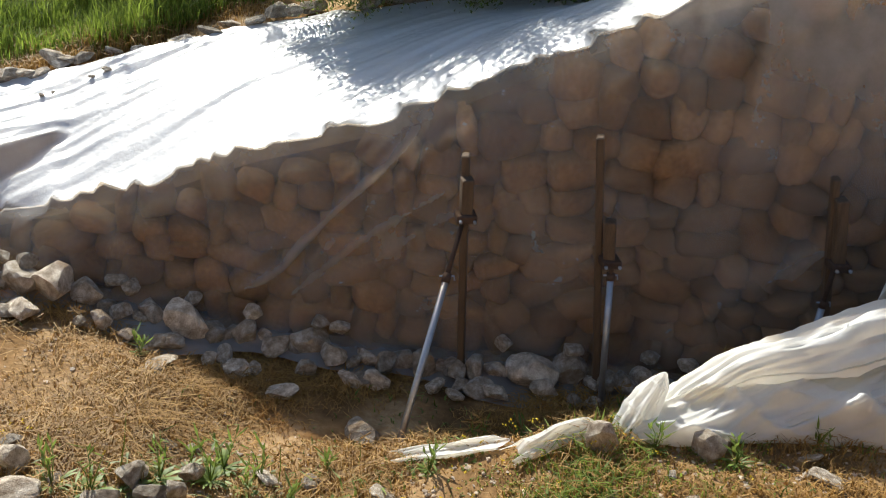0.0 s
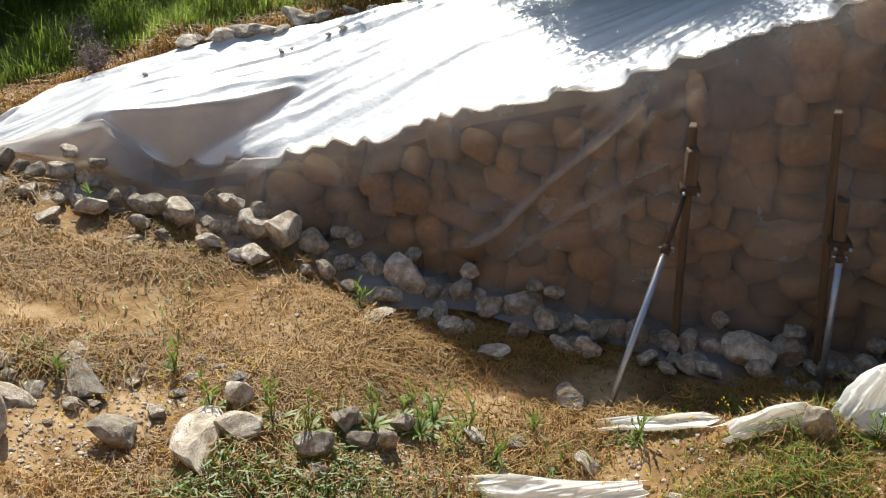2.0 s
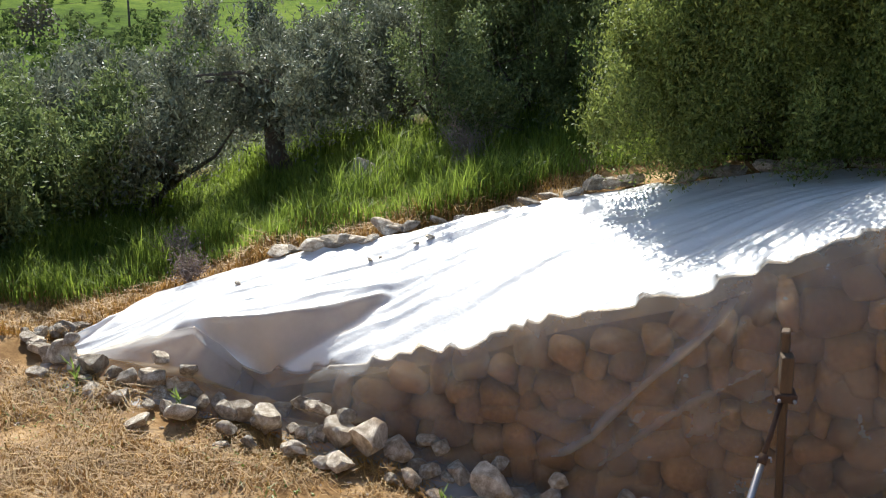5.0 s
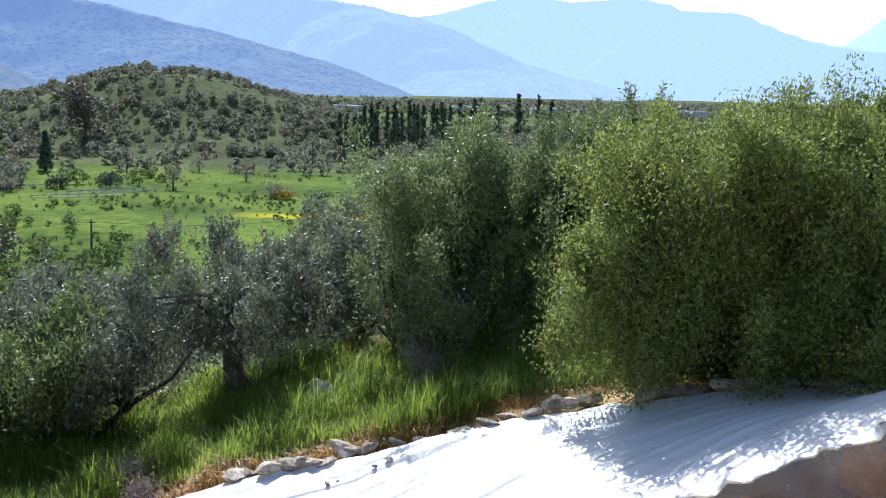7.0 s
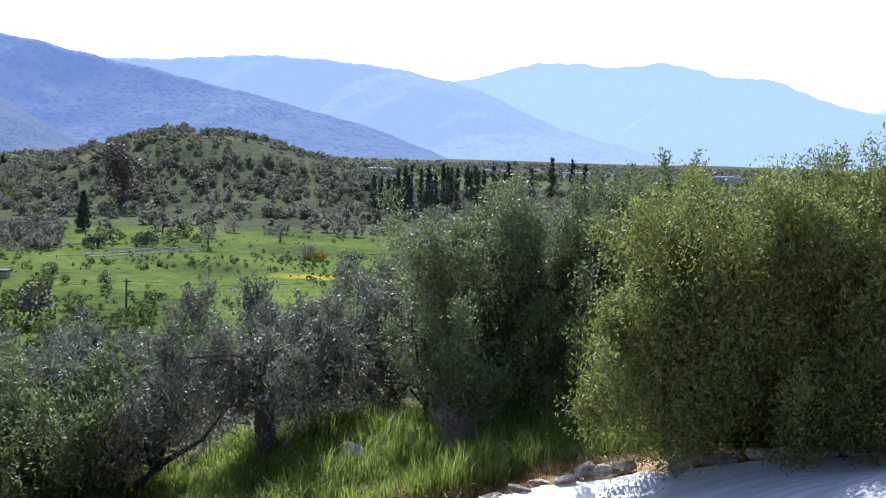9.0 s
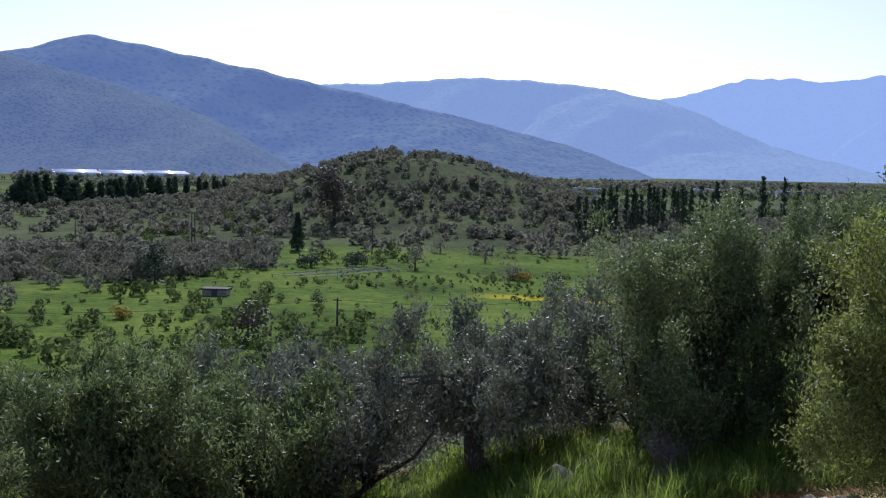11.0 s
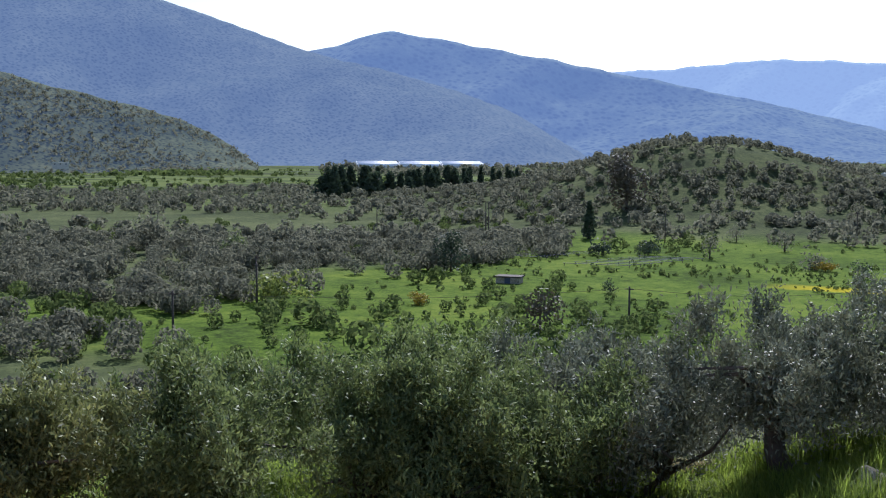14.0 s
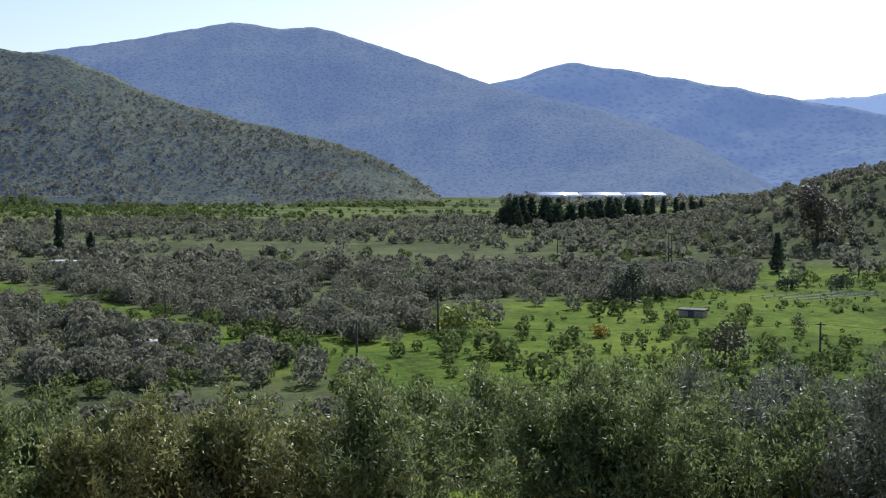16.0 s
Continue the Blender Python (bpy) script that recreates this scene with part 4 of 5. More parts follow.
m = (Y > back_y(np.maximum(X, -4.2)) + 0.55 + 0.25 * waves(X, X * 0, 1.5, 8, 2))
grass("tall fresh green meadow grass under olive trees", M_GREEN, X[m], Y[m], 0.16, 0.46, 0.0055, 0.1, 0.7, 5)
X, Y = clumped(14000, 0, 7.5, 9.7, 12.5, rs, 1.3, 0.1)
m = Y > back_y(X) + 0.3
grass("green grass in the shade of the shrubs", M_GREEN, X[m], Y[m], 0.08, 0.3, 0.007, 0.1, 0.7, 7)
X, Y = clumped(20000, -15, -9, 4.0, 10.0, rs, 1.3, -0.8)
grass("tall green meadow grass on the slope", M_GREEN, X, Y, 0.15, 0.45, 0.008, 0.1, 0.6, 9)


def weed(x, y, size, seed, label="leafy green weed growing from dry earth"):
    """A rosette of broad pointed leaves with a few stalks."""
    r2 = np.random.RandomState(seed)
    thing = empty("weed", pose(*at(x, y)), label, "weed", "weeds")
    vs, fs = [], []
    for k in range(26):
        a, L, w = r2.uniform(0, 6.28), size * r2.uniform(0.5, 1.1), size * r2.uniform(0.10, 0.2)
        d, s = np.array([math.cos(a), math.sin(a), 0]), np.array([-math.sin(a), math.cos(a), 0])
        t = r2.uniform(0.3, 1.0)
        o = len(vs)
        for q, ww in ((0.0, 0.15), (0.35, 0.8), (0.7, 1.0), (1.0, 0.0)):
            c = d * L * q + np.array([0, 0, 1]) * L * t * (q - 0.55 * q * q)
            vs += [tuple(c - s * w * ww / 2), tuple(c + s * w * ww / 2)]
        fs += [(o, o + 1, o + 3, o + 2), (o + 2, o + 3, o + 5, o + 4), (o + 4, o + 5, o + 7, o + 6)]
    part("foliage", mesh_of("foliage", vs, fs, M_WEED), thing)
    pcs = []
    for k in range(4):
        a, L = r2.uniform(0, 6.28), size * r2.uniform(1.0, 2.0)
        e = np.array([math.cos(a) * 0.3 * L, math.sin(a) * 0.3 * L, L])
        pcs.append(tube([(0, 0, 0), tuple(e * 0.5 + [0.01, 0, 0.03]), tuple(e)], [0.004, 0.003, 0.0015], 5))
        for j in range(5):
            q = e * (0.55 + 0.1 * j)
            n_ = r2.normal(0, 0.02, 3)
            pcs.append(([tuple(q), tuple(q + n_ + [0.008, 0, 0.02]), tuple(q + n_ * 2 + [0, 0, 0.04]), tuple(q + n_ + [-0.008, 0, 0.02])], [(0, 1, 2, 3)]))
    part("stalk", mesh_of("stalk", *joined(*pcs), M_WEED), thing)


for k, (x, y, sz) in enumerate(((-0.4, 5.28, 0.22), (-0.12, 5.3, 0.2), (0.08, 5.22, 0.18), (-1.3, 5.2, 0.16), (1.1, 5.25, 0.12), (2.6, 4.6, 0.14), (3.1, 4.7, 0.13), (2.2, 4.75, 0.12), (-0.25, 5.39, 0.17), (-0.05, 5.44, 0.2), (0.15, 5.36, 0.16), (-0.74, 5.09, 0.22), (-0.94, 5.14, 0.2), (0.3, 5.12, 0.13), (0.53, 5.46, 0.12), (1.5, 5.72, 0.17), (1.75, 5.75, 0.13), (2.05, 5.72, 0.12), (2.7, 5.55, 0.15), (2.95, 5.5, 0.13), (3.3, 5.55, 0.16), (-1.58, 5.53, 0.12), (-2.6, 7.3, 0.13), (-3.4, 7.4, 0.14), (3.8, 5.5, 0.14), (-0.6, 6.6, 0.09), (2.5, 5.9, 0.16), (-2.17, 5.29, 0.1))):
    weed(x, y, sz * 0.72, 300 + k)
def stalk(x, y, z0, height, seed, label):
    r2 = np.random.RandomState(seed)
    thing = empty("grass_stalk", pose(x, y, z0), label, "grass stalk", "grass stalks")
    top = np.array([r2.normal(0, 0.1), r2.normal(0, 0.05), 1.0]) * height
    pcs = [tube([(0, 0, 0), tuple(top * 0.5 + [0.01, 0, 0]), tuple(top)], [0.004, 0.003, 0.0015], 5)]
    part("stem", mesh_of("stem", *joined(*pcs), M_GREEN), thing)
    eh = []
    for j in range(12):
        q = top * (0.62 + 0.035 * j)
        e = q + [r2.normal(0, 0.05), r2.normal(0, 0.03), -0.02 + r2.uniform(-0.02, 0.05)]
        eh.append(tube([tuple(q), tuple((q + e) / 2), tuple(e)], [0.0015, 0.003, 0.006], 4))
    part("seed_head", mesh_of("seed_head", *joined(*eh), M_STRAW), thing)


for k, (x, y, h) in enumerate(((1.45, 5.65, 0.36), (1.52, 5.68, 0.3), (2.9, 5.6, 0.85), (3.1, 5.62, 0.75), (3.2, 5.6, 0.6), (1.95, 5.7, 0.26), (0.72, 5.46, 0.24), (2.45, 5.95, 0.3), (-0.61, 5.24, 0.42), (0.25, 5.28, 0.3))):
    stalk(x, y, float(land(x, y)), h, 400 + k, "thin wild grass stalk with seed heads")

def dry_bush(x, y, size, seed, label):
    """A dead bush: a tangle of bare branching twigs with a few dry leaves."""
    r2 = np.random.RandomState(seed)
    thing = empty("dry_bush", pose(*at(x, y)), label, "bush", "dry bushes")
    pcs, tips = [], []
    for k in range(34):
        a, out = r2.uniform(0, 6.28), r2.uniform(0.2, 1.0)
        e = np.array([math.cos(a) * out, math.sin(a) * out, r2.uniform(0.5, 1.2)]) * size * 0.6
        m_ = e * 0.5 + r2.normal(0, 0.05 * size, 3) + [0, 0, 0.08 * size]
        pcs.append(tube([(0, 0, -0.02), tuple(m_), tuple(e)], [0.008 * size + 0.002, 0.005 * size + 0.001, 0.0015], 5))
        for j in range(5):
            t = r2.uniform(0.35, 1.0)
            p = m_ + (e - m_) * (2 * t - 1) if t > 0.5 else m_ * 2 * t
            q = p + r2.normal(0, 0.16, 3) * size + [0, 0, 0.08 * size]
            pcs.append(tube([tuple(p), tuple((p + q) / 2 + r2.normal(0, 0.02, 3)), tuple(q)], [0.003, 0.002, 0.001], 4))
            tips.append(q)
    part("branchwork", mesh_of("branchwork", *joined(*pcs), M_DEADWOOD), thing)
    v_, f_ = leaf_cloud(np.array(tips), np.full(len(tips), 0.06), 4, 0.03, 0.012, r2, 0.5)
    part("foliage", mesh_of("foliage", v_, f_, M_DEADWOOD, False), thing)


M_DEADWOOD = surface("dead_twigs", [(0.3, (0.16, 0.12, 0.10)), (0.7, (0.36, 0.29, 0.25))], 5, 0.95, 40, 0.3, 0.004, world_space=False)
for k, (x, y, sz, words) in enumerate(((-0.87, 11.20, 0.62, "greyish dead bush in the grass below the trees"), (-3.40, 9.83, 0.36, "low brown tuft of dead stems in dry grass"), (-3.09, 9.13, 0.32, "low brown tuft of dead stems in dry grass"))):
    dry_bush(x, y, sz, 450 + k, words)

# bits of earth and a sprig lying on the sheet
def on_film(x, y):
    k = np.argmin((U - x) ** 2 + (FY - y) ** 2 + 9 * (S < 2.1))
    return float(FZ.ravel()[k])


for x, y, sz in ((-1.46, 8.78, 0.07), (-1.38, 8.82, 0.05), (-1.10, 8.95, 0.07), (-1.00, 9.0, 0.09), (-2.5, 8.55, 0.06)):
    ob = new("earth_clod", rk.choice(ROCKS))
    ob.matrix_basis = Matrix.LocRotScale((x, y, on_film(x, y) + sz * 0.2), Euler((0, 0, rk.uniform(0, 6))), (sz, sz * 0.8, sz * 0.6))
    tagged(ob, "small stony clod lying on the plastic sheet", "clod", "clods on the sheet")

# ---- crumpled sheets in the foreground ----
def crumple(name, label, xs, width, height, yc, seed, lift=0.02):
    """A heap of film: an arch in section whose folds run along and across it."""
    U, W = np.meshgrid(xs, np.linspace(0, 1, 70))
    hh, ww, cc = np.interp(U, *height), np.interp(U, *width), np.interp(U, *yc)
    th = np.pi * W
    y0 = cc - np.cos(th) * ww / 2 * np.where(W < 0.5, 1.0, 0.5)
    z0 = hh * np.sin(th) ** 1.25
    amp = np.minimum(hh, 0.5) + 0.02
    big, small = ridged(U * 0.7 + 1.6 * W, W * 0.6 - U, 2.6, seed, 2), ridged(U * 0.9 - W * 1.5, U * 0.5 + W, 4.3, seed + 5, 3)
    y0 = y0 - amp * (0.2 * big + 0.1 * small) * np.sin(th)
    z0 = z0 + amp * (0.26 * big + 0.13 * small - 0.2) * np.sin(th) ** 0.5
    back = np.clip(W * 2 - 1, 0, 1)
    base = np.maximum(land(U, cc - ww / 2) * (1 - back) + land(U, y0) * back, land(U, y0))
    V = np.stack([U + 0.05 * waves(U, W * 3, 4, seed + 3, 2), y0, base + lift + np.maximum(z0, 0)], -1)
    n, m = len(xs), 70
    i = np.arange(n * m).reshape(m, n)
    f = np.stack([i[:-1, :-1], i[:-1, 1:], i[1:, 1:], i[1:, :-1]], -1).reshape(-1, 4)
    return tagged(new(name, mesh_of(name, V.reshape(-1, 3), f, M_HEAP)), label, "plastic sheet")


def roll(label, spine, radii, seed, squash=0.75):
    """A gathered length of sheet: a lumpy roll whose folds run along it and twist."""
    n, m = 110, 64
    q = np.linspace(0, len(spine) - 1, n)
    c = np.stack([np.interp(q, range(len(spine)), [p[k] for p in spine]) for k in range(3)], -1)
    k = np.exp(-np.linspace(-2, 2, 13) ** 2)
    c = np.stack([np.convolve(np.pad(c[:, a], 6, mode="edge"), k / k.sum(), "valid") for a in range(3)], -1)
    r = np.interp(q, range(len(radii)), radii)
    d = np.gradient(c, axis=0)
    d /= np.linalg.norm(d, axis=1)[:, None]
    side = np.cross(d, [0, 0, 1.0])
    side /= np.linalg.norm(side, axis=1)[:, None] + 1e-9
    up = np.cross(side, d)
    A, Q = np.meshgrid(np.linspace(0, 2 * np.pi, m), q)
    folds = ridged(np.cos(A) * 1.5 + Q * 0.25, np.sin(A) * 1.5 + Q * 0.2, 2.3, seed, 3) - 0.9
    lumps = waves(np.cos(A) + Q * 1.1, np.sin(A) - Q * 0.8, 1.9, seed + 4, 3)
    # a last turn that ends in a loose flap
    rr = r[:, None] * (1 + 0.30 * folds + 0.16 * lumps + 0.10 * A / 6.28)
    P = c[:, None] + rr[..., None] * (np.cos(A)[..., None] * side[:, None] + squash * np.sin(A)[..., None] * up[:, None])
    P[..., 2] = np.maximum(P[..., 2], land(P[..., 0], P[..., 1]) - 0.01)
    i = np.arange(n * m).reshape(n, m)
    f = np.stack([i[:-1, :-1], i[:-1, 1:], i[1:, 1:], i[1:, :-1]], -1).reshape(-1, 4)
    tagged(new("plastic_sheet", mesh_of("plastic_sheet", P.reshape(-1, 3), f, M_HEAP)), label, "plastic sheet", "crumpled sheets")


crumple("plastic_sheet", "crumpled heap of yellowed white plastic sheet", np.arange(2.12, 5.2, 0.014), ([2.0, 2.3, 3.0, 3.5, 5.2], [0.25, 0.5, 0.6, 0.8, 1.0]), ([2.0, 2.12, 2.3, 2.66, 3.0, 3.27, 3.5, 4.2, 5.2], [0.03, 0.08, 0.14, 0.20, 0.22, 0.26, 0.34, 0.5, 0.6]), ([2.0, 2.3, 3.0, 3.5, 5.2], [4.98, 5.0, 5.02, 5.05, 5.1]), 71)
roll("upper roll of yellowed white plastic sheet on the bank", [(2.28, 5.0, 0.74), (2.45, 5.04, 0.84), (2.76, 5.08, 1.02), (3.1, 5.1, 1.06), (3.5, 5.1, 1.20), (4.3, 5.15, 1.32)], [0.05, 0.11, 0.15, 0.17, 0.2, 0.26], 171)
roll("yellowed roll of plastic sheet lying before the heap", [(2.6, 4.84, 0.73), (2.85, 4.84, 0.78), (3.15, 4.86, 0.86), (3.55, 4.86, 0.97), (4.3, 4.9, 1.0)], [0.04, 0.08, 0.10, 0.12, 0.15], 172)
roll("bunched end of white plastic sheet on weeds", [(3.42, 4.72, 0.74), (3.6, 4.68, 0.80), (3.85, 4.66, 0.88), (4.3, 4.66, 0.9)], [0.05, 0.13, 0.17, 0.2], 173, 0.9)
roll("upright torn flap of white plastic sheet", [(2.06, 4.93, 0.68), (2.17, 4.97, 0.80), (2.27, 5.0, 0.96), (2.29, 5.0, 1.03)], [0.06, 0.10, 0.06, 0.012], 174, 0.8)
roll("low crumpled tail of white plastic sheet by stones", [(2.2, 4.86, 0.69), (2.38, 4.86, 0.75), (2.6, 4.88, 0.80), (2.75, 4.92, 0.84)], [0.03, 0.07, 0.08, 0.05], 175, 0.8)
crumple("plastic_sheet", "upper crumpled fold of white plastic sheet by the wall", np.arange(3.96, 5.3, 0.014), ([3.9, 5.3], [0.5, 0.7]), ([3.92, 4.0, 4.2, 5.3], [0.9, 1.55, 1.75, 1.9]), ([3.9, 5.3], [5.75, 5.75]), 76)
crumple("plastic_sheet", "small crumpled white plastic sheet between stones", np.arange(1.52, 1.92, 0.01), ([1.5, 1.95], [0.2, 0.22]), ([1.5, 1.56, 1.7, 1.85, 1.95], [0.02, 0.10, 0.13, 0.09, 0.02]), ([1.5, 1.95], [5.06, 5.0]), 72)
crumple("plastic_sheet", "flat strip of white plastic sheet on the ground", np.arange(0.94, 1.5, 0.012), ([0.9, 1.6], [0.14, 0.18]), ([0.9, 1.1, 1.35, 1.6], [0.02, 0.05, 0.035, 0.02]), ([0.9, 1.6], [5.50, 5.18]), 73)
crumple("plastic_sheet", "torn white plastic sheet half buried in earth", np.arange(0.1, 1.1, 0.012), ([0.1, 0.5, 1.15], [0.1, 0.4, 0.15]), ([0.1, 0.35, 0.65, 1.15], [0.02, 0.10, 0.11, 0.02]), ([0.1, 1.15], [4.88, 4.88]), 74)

# tiny wildflowers
fx, fy = clumped(700, -2.2, 4.2, 4.2, 5.6, np.random.RandomState(17), 2.4, 0.5)
fr = np.random.RandomState(18)
fc = np.stack([fx, fy, land(fx, fy) + fr.uniform(0.04, 0.14, len(fx))], -1)
v, f = leaf_cloud(fc, np.full(len(fc), 0.012), 5, 0.014, 0.01, fr, 0.6)
M_PETAL = leafy("yellow_petals", (0.55, 0.38, 0.02), (0.80, 0.62, 0.05), 0.6, 0.4)
tagged(new("wildflowers", mesh_of("wildflowers", v, f, M_PETAL, False)), "tiny yellow wildflowers among weeds and stones", "wildflowers", kind="stuff")

# ---- valley ----
def skin_cards(foot, size, radii, mid, scale, r2):
    """Leaf clumps lying on an uneven crown, each facing outwards."""
    n = len(foot)
    d = r2.normal(0, 1, (n, 3))
    d /= np.linalg.norm(d, axis=1)[:, None]
    size = size[:, None]
    p = foot + (d * radii * r2.uniform(0.72, 1.08, (n, 1)) + [0, 0, mid]) * size
    nrm = d + r2.normal(0, 0.35, (n, 3))
    a = np.cross(nrm, r2.normal(0, 1, (n, 3)))
    a /= np.linalg.norm(a, axis=1)[:, None] + 1e-9
    b = np.cross(nrm, a)
    b /= np.linalg.norm(b, axis=1)[:, None] + 1e-9
    L, w = size * scale * r2.uniform(0.6, 1.3, (n, 1)), size * scale * r2.uniform(0.4, 0.8, (n, 1))
    v = np.stack([p - a * L / 2, p + b * w / 2, p + a * L / 2, p - b * w / 2], 1).reshape(-1, 3)
    return v, np.arange(n * 4).reshape(-1, 4)


def far_tree(name, label, x, y, height, width, material, seed, cards=240, shape="round", group=""):
    """A tree in the valley: tapered trunk and a crown of many leaf clumps."""
    r2 = np.random.RandomState(seed)
    thing = empty(name, pose(*at(x, y)), label, "tree", group)
    if shape == "cypress":
        h = r2.uniform(0.03, 1, cards)
        rad = width / 2 * np.minimum(1, (1 - h) ** 0.7 * 1.1) * np.minimum(1, 0.55 + 3 * h)
        a = r2.uniform(0, 6.28, cards)
        q = rad * r2.uniform(0.4, 1.0, cards)
        c = np.stack([np.cos(a) * q, np.sin(a) * q, h * height * 0.97], -1)
        v, f = leaf_cloud(c, np.full(cards, width * 0.1), 2, height * 0.085, width * 0.22, r2, 2.5)
    else:
        k = 9
        lobes = r2.normal(0, 0.17, (k, 3)) * [width, width, height] + [0, 0, height * 0.42]
        each = 2 * cards // k
        foot = np.repeat(lobes, each, 0)
        v, f = skin_cards(foot, np.full(len(foot), 1.0) * np.repeat(r2.uniform(0.7, 1.2, k), each), [width * 0.30, width * 0.30, height * 0.30], 0.0, width * 0.10, r2)
        v[:, 2] = np.clip(v[:, 2], height * 0.02, None)
    part("trunk", mesh_of("trunk", *tube([(0, 0, -0.3), (0, 0, height * 0.3), (0.1, 0, height * 0.6)], [height * 0.035, height * 0.025, height * 0.01], 7), M_BARK), thing)
    part("crown", mesh_of("crown", v, f, material, False), thing)
    return thing


M_BROWNLEAF = leafy("brownish_leaves", (0.05, 0.045, 0.03), (0.13, 0.11, 0.07), 0.7, 0.15, 0.2)
M_YELLOWLEAF = leafy("yellow_flower_bush", (0.20, 0.15, 0.02), (0.40, 0.30, 0.03), 0.7, 0.2, 0.2)
far_tree("valley_tree", "tall dark green tree by the meadow", -118, 208, 9, 7.5, M_CYPRESS, 500, 500)
far_tree("valley_tree", "grey leafless-looking bushy tree in the meadow", -69, 147, 5.6, 6, M_BROWNLEAF, 501, 300)
far_tree("valley_tree", "tall brownish tree before the hill", -140, 365, 21, 15, M_BROWNLEAF, 502, 800)
far_tree("valley_tree", "narrow dark conifer before the hill", -126, 300, 10, 4.2, M_CYPRESS, 503, 240, "cypress")
far_tree("valley_tree", "tall grey-green tree in the grove", -201, 206, 11, 9, M_FARLEAF, 504, 500)
far_tree("valley_tree", "round green tree at the meadow's edge", -175, 207, 6.5, 6, M_DARKLEAF, 505, 400)
far_tree("valley_tree", "leafy bright green tree by the grove", -118, 150, 5.5, 8, M_SHRUB, 509, 420)
far_tree("cypress", "tall slender dark cypress in the grove", -352, 227, 15, 4.0, M_CYPRESS, 506, 300, "cypress")
far_tree("cypress", "short dark cypress in the grove", -344, 234, 7, 4.0, M_CYPRESS, 507, 240, "cypress")
far_tree("flowering_bush", "yellow flowering bush by the meadow", -97, 160, 2.6, 4, M_YELLOWLEAF, 508, 240)
far_tree("flowering_bush", "yellow flowering bush in the meadow", -51, 250, 2.4, 5, M_YELLOWLEAF, 510, 240)
for k, (x, y, h, w) in enumerate(((-76.5, 192, 2.9, 3.4), (-70, 291, 6, 4.5), (-88, 312, 5.4, 5.2), (-42, 238, 4.2, 4.2), (-54, 251, 5.0, 6), (-80, 262, 6.5, 5), (-96, 265, 5, 6.5), (-31, 238, 4.6, 7), (-22, 250, 4.4, 6), (-105, 258, 4, 8), (-64, 205, 1.0, 1.5), (-60, 196, 0.9, 1.4), (-12, 300, 5, 6), (-112, 247, 4, 6), (-130, 240, 5, 6))):
    far_tree("valley_tree", "small dark tree standing in the green meadow", x, y, h, w, M_FARLEAF if k % 3 else M_CYPRESS, 520 + k, 200, group="meadow trees")
for k in range(44):
    t = k / 43 + rk.uniform(-0.01, 0.01)
    far_tree("cypress", "dark cypress in a windbreak row", -333 + 20 * t + rk.uniform(-4, 4), 456 + 180 * t, rk.uniform(10, 16), rk.uniform(7, 11) if k < 28 else 5, M_CYPRESS, 660 + k, 200, "cypress", "windbreak")
for k in range(30):
    t = k / 29 + rk.uniform(-0.012, 0.012)
    far_tree("cypress", "slender cypress in a row by the hill", -58 + 34 * t + rk.uniform(-2, 2), 369 + 150 * t, rk.uniform(11, 16), rk.uniform(2.4, 3.6), M_CYPRESS, 600 + k, 120, "cypress", "cypress row")
for k in range(10):
    far_tree("cypress", "far dark cypress beyond the row", -40 + 9 * k + rk.uniform(-3, 3), 560 + rk.uniform(0, 60), rk.uniform(14, 22), rk.uniform(4, 6), M_CYPRESS, 640 + k, 120, "cypress", "far cypresses")


def grove(label, n, az0, az1, r0, r1, seed, material, size, cards, keep):
    """Olive groves and scrub, beyond count: clumps of leaves with a shaded inside."""
    r2 = np.random.RandomState(seed)
    a = np.radians(r2.uniform(az0, az1, n))
    r = np.sqrt(r2.uniform(r0 ** 2, r1 ** 2, n))
    X, Y = -r * np.sin(a), r * np.cos(a)
    m = keep(X, Y, r2)
    X, Y = X[m], Y[m]
    n = len(X)
    Z = land(X, Y)
    s = r2.uniform(*size, n) * np.where(r2.uniform(0, 1, n) > 0.9, 1.35, 1)
    cards = int(cards * 1.7)
    c = np.repeat(np.stack([X, Y, Z], -1), cards, 0)
    v, f = skin_cards(c, np.repeat(s, cards), [0.52, 0.52, 0.44], 0.46, 2.75 / cards ** 0.5, r2)
    tagged(new("grove", mesh_of("grove", v, f, material, False)), label, "grove", kind="stuff")


def in_meadow(X, Y):
    return (np.abs(Y + 0.2 * X - 93.5) < 8.5) | (X > -112 + 12 * waves(X, Y, 0.03, 91, 2)) & (Y > 120) & (Y < 318 + 14 * waves(X, Y, 0.03, 92, 2))


def on_hill(X, Y):
    return (np.abs(X + 140) < 150) & (np.abs(Y - 459) < 110) & (land(X, Y) > VALLEY + 2.0)


grove("grey-green olive grove on the near valley floor", 2300, 24, 68, 142, 330, 81, M_FARLEAF, (2.2, 4.6), 150, lambda X, Y, r: ~in_meadow(X, Y) & (waves(X, Y, 0.05, 93, 3) + r.normal(0, 0.4, len(X)) > -0.55))
grove("dark green shrubs among olive trees", 600, 24, 68, 120, 420, 82, M_FARGREEN, (1.4, 3.2), 60, lambda X, Y, r: ~in_meadow(X, Y) & (waves(X, Y, 0.04, 94, 3) > 0.1))
grove("olive groves on the farther valley floor", 6500, -24, 66, 315, 760, 83, M_FARLEAF, (2.6, 4.6), 30, lambda X, Y, r: ~in_meadow(X, Y) & ~on_hill(X, Y) & (waves(X * 0.5, Y * 1.5, 0.02, 95, 3) + r.normal(0, 0.3, len(X)) > -0.15))
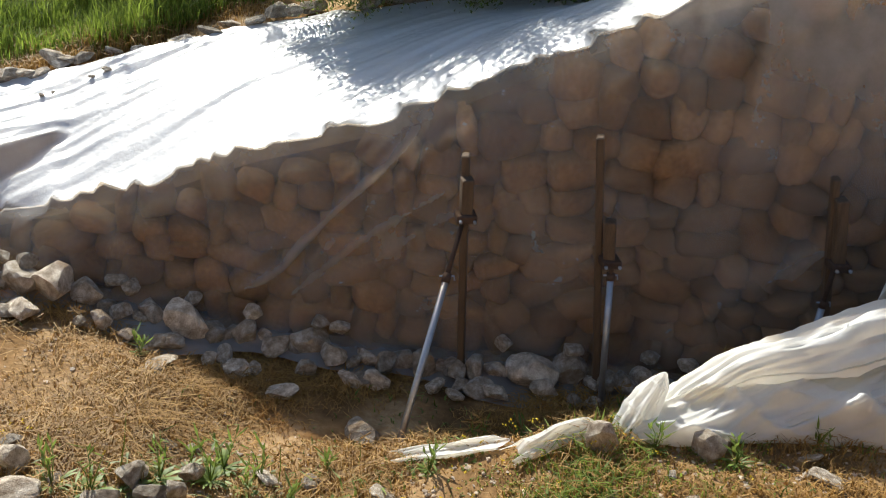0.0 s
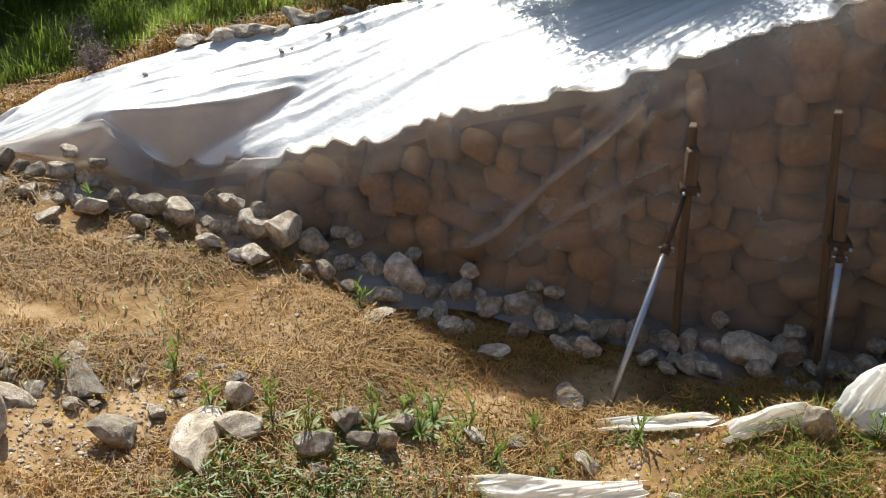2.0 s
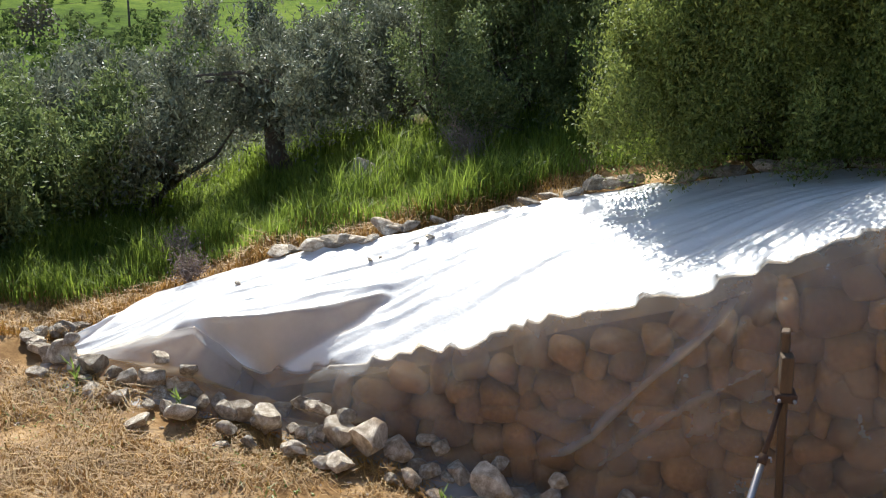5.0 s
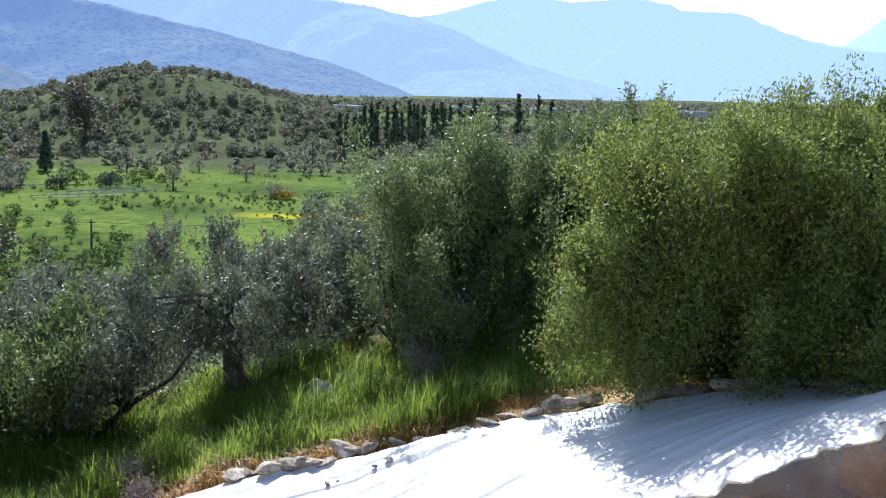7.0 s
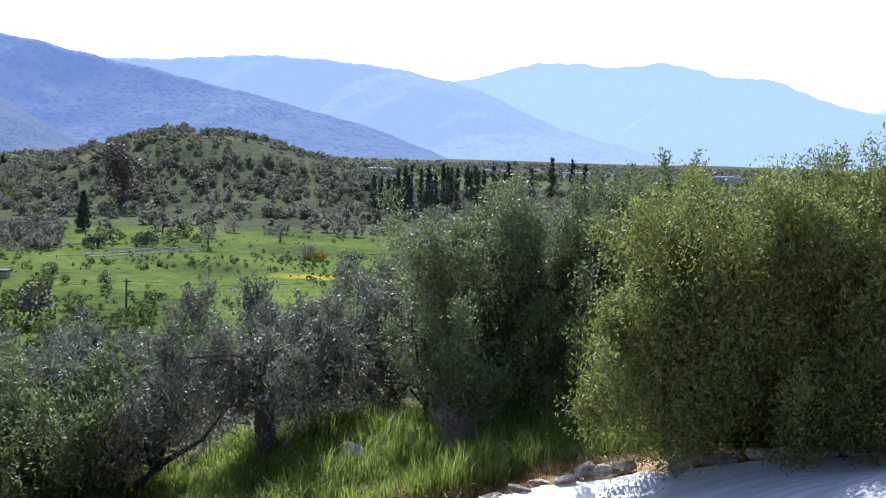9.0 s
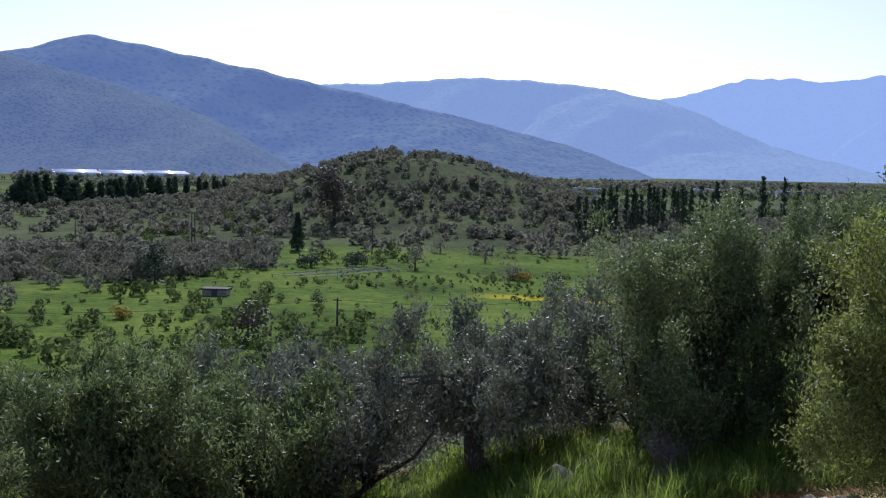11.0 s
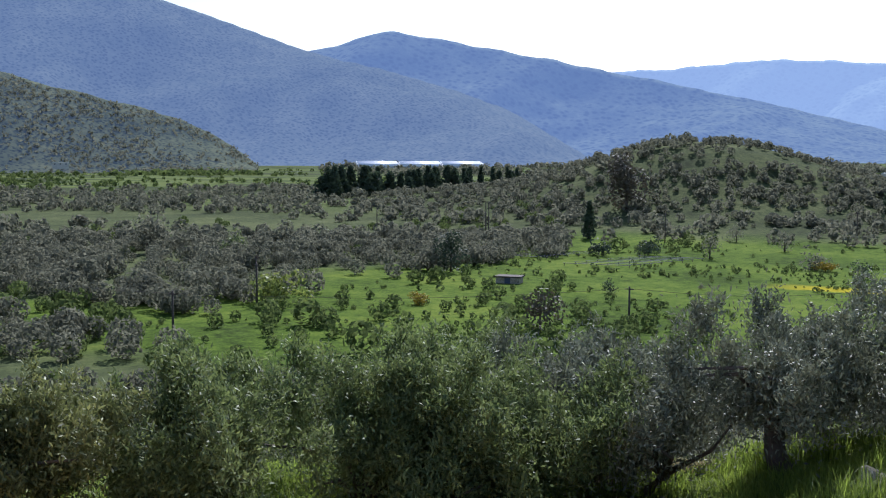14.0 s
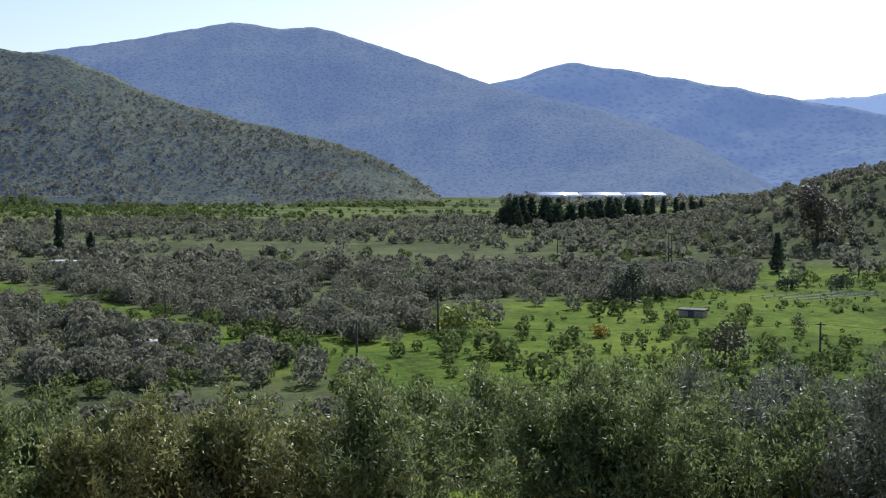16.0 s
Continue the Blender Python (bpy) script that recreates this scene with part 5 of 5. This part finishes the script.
grove("far orchards toward the mountains' foot", 9000, -26, 68, 640, 1400, 84, M_FARGREEN, (2.0, 4.4), 12, lambda X, Y, r: waves(X * 0.3, Y * 1.6, 0.016, 96, 3) + r.normal(0, 0.25, len(X)) > 0.15)
grove("scrub and olive trees covering the low hill", 4200, 4, 34, 360, 580, 85, M_FARLEAF, (1.4, 3.2), 32, lambda X, Y, r: on_hill(X, Y) & (waves(X, Y, 0.09, 97, 3) + r.normal(0, 0.4, len(X)) > -0.5))
grove("distant dark orchards and hedges across the plain", 4200, -28, 36, 1050, 2300, 87, M_FARLEAF, (4.0, 8.0), 12, lambda X, Y, r: waves(X, Y, 0.01, 98, 3) + r.normal(0, 0.3, len(X)) > -0.5)
grove("scattered green bushes along the meadow", 620, 17, 60, 110, 330, 91, M_FARGREEN, (1.6, 3.6), 70, lambda X, Y, r: in_meadow(X, Y) & (waves(X, Y, 0.03, 97, 3) + r.normal(0, 0.3, len(X)) > 0.25))
grove("low dark tufts and thistles in the meadow", 4200, 2, 48, 125, 330, 88, M_FARGREEN, (0.3, 1.1), 10, lambda X, Y, r: in_meadow(X, Y) & (waves(X, Y, 0.06, 99, 3) + r.normal(0, 0.4, len(X)) > 0.2))
grove("grey bushes below the olive row", 700, 5, 66, 60, 125, 86, M_FARLEAF, (1.6, 3.0), 70, lambda X, Y, r: np.ones(len(X), bool))


def slope_scrub(label, grid, n, seed, material, low, high, size, cards=9):
    """Bushes standing on a mountain's slope, between two shares of its height."""
    r2 = np.random.RandomState(seed)
    rows, cols = grid.shape[:2]
    a, b = r2.uniform(low, high, n) * 45, r2.uniform(0, cols - 1.01, n)
    i, j = a.astype(int), b.astype(int)
    u, w = (a - i)[:, None], (b - j)[:, None]
    p = (grid[i, j] * (1 - u) + grid[i + 1, j] * u) * (1 - w) + (grid[i, j + 1] * (1 - u) + grid[i + 1, j + 1] * u) * w
    keep = waves(p[:, 0], p[:, 1], 0.02, seed, 3) + r2.normal(0, 0.4, n) > -0.3
    p = p[keep]
    s = r2.uniform(*size, len(p))
    v, f = skin_cards(np.repeat(p, cards, 0), np.repeat(s, cards), [0.52, 0.52, 0.44], 0.4, 1.9 / cards ** 0.5, r2)
    tagged(new("scrub", mesh_of("scrub", v, f, material, False)), label, "scrub", kind="stuff")


slope_scrub("dark scrub bushes dotted over the mountain spur", spur_grid, 9000, 191, M_FARLEAF, 0.02, 0.97, (2.5, 5.5))
slope_scrub("green trees along the spur's foot", spur_grid, 900, 192, M_FARGREEN, 0.02, 0.2, (6.0, 12.0), 14)


def pole(x, y, h, label="thin wooden utility pole in the valley", arms=True):
    thing = empty("utility_pole", pose(*at(x, y)), label, "pole", "utility poles")
    part("shaft", mesh_of("shaft", *tube([(0, 0, -0.5), (0, 0, h)], [0.19, 0.13], 8), M_POLE), thing)
    if arms:
        part("crossarm", mesh_of("crossarm", *box(0, 0, h - 0.4, 1.4, 0.12, 0.14, 0.01), M_POLE, False), thing)


POLES = [(-106.5, 113.5, 6.4), (-127, 156, 7.0), (-161, 124, 6.5), (-27.4, 169, 6.2), (-60, 158, 5.5), (-118, 145, 7.0), (-145, 276, 11), (-148, 280, 11), (-104, 300, 8), (-60, 330, 8), (-190, 290, 8), (-230, 240, 8)]
for x, y, h in POLES:
    pole(x, y, h)
for (x0, y0, h0), (x1, y1, h1) in ((POLES[0], POLES[4]), (POLES[4], POLES[3]), (POLES[2], POLES[0])):
    a, b = Vector(at(x0, y0)) + Vector((0, 0, h0 - 0.3)), Vector(at(x1, y1)) + Vector((0, 0, h1 - 0.3))
    pts = [tuple(a.lerp(b, k / 12) - Vector((0, 0, 1.0 * math.sin(math.pi * k / 12)))) for k in range(13)]
    tagged(new("power_line", mesh_of("power_line", *tube(pts, [0.025] * 13, 5), M_POLE)), "thin dark power line between poles", "power line")


def house(name, label, x, y, z, w, d, h, roof, flat=False, turn=0.0, walls=M_PLASTER):
    thing = empty(name, pose(x, y, z, 0, 0, turn), label, "house")
    part("wall", mesh_of("wall", *box(0, 0, h / 2 - 1.5, w, d, h + 3, 0.02), walls, False), thing)
    if flat:
        part("roof", mesh_of("roof", *box(0, 0, h + 0.13, w + 0.5, d + 0.5, 0.25, 0.03), roof, False), thing)
    else:
        rv = [(-w / 2 - .3, -d / 2 - .3, h), (w / 2 + .3, -d / 2 - .3, h), (w / 2 + .3, d / 2 + .3, h), (-w / 2 - .3, d / 2 + .3, h), (-w / 2 + 1, 0, h + d * 0.28), (w / 2 - 1, 0, h + d * 0.28)]
        part("roof", mesh_of("roof", rv, [(0, 1, 5, 4), (2, 3, 4, 5), (1, 2, 5), (3, 0, 4), (3, 2, 1, 0)], roof, False), thing)
    for k in range(max(1, int(w / 4))):
        part("window", mesh_of("window", *box(-w / 2 + (k + 0.5) * w / max(1, int(w / 4)), -d / 2 - 0.02, h * 0.55, 1.1, 0.12, 1.2, 0.01), M_PANEL, False), thing)


house("hut", "low flat-roofed concrete hut in the meadow", *at(-98.5, 196), 4.6, 3, 1.15, M_POLE, True, 12, M_STONE)
house("shed", "white flat-roofed shed at the grove's edge", *at(-290, 190), 9, 5, 2.2, M_GLASSHOUSE, True, 30)
house("farmhouse", "long white farm building below the spur", -962, 628, -13, 24, 9, 3.2, M_GLASSHOUSE, True, 57)
house("farmhouse", "pale farmhouse with dark flat roof below the spur", -905, 705, -15, 16, 9, 3.6, M_POLE, True, 52)
house("farmhouse", "white farmhouse among trees below the spur", -860, 770, -12, 15, 8, 3.2, M_GLASSHOUSE, True, 48)
house("farmhouse", "small pale hut in the grove", *at(-140, 104), 3.2, 2.6, 1.5, M_PLASTER, True, 50)
for k, (x, y) in enumerate(((-170, 1120), (-60, 1180), (20, 1220), (110, 1200), (180, 1260))):
    house("farmhouse", "far white building on the valley floor", *at(x, y), 26, 12, 6, M_GLASSHOUSE, True, 5 * k)
# greenhouses: long bright tunnels side by side
gh0, gh1 = Vector((-905, 1330, 0)), Vector((-764, 1439, 0))
for k in range(9):
    row, seg = k // 3, k % 3
    p = gh0.lerp(gh1, (seg + 0.5) / 3) + Vector((-0.6, 0.8, 0)) * (14 * row)
    thing = empty("greenhouse", pose(p.x, p.y, float(land(p.x, p.y)) + 2.5 + 1.2 * row, 0, 0, 37.7), "long bright white plastic greenhouse tunnel", "greenhouse", "greenhouses")
    W, L, H = 13.2, 57, 4.6
    vs = [(e * L / 2, -W / 2 * math.cos(math.pi * j / 8), 0.8 * (j not in (0, 8)) + (H - 0.8) * math.sin(math.pi * j / 8)) for e in (-1, 1) for j in range(9)]
    fs = [(j, 9 + j, 10 + j, j + 1) for j in range(8)] + [tuple(range(9)), tuple(range(17, 8, -1))]
    part("cover", mesh_of("cover", vs, fs, M_GLASSHOUSE), thing)
    part("end_frame", mesh_of("end_frame", *tube([vs[j] for j in range(9)], [0.15] * 9, 5), M_STEEL), thing)
    part("base_plinth", mesh_of("base_plinth", *box(0, 0, -2.0 - 0.6 * row, L, W, 4.0 + 1.2 * row, 0.05), M_PLASTER, False), thing)
# dark trellis rows in the meadow
for cx, cy, n, L in ((-91, 246, 8, 15), (-155, 262, 6, 14), (-115, 252, 6, 13)):
    for k in range(n):
        thing = empty("trellis_row", pose(*at(cx + 1.2 * k - n * 0.6, cy + 3.4 * k - n * 1.7), 0, 0, 8), "low dark trellis row in the meadow", "trellis", "trellis rows")
        part("panel", mesh_of("panel", *box(0, 0, 0.55, L, 0.3, 0.10, 0.01), M_PANEL, False), thing)
        for j in (-1, 0, 1):
            part("post", mesh_of("post", *box(j * (L / 2 - 0.3), 0, 0.15, 0.12, 0.12, 0.9, 0.005), M_POLE, False), thing)
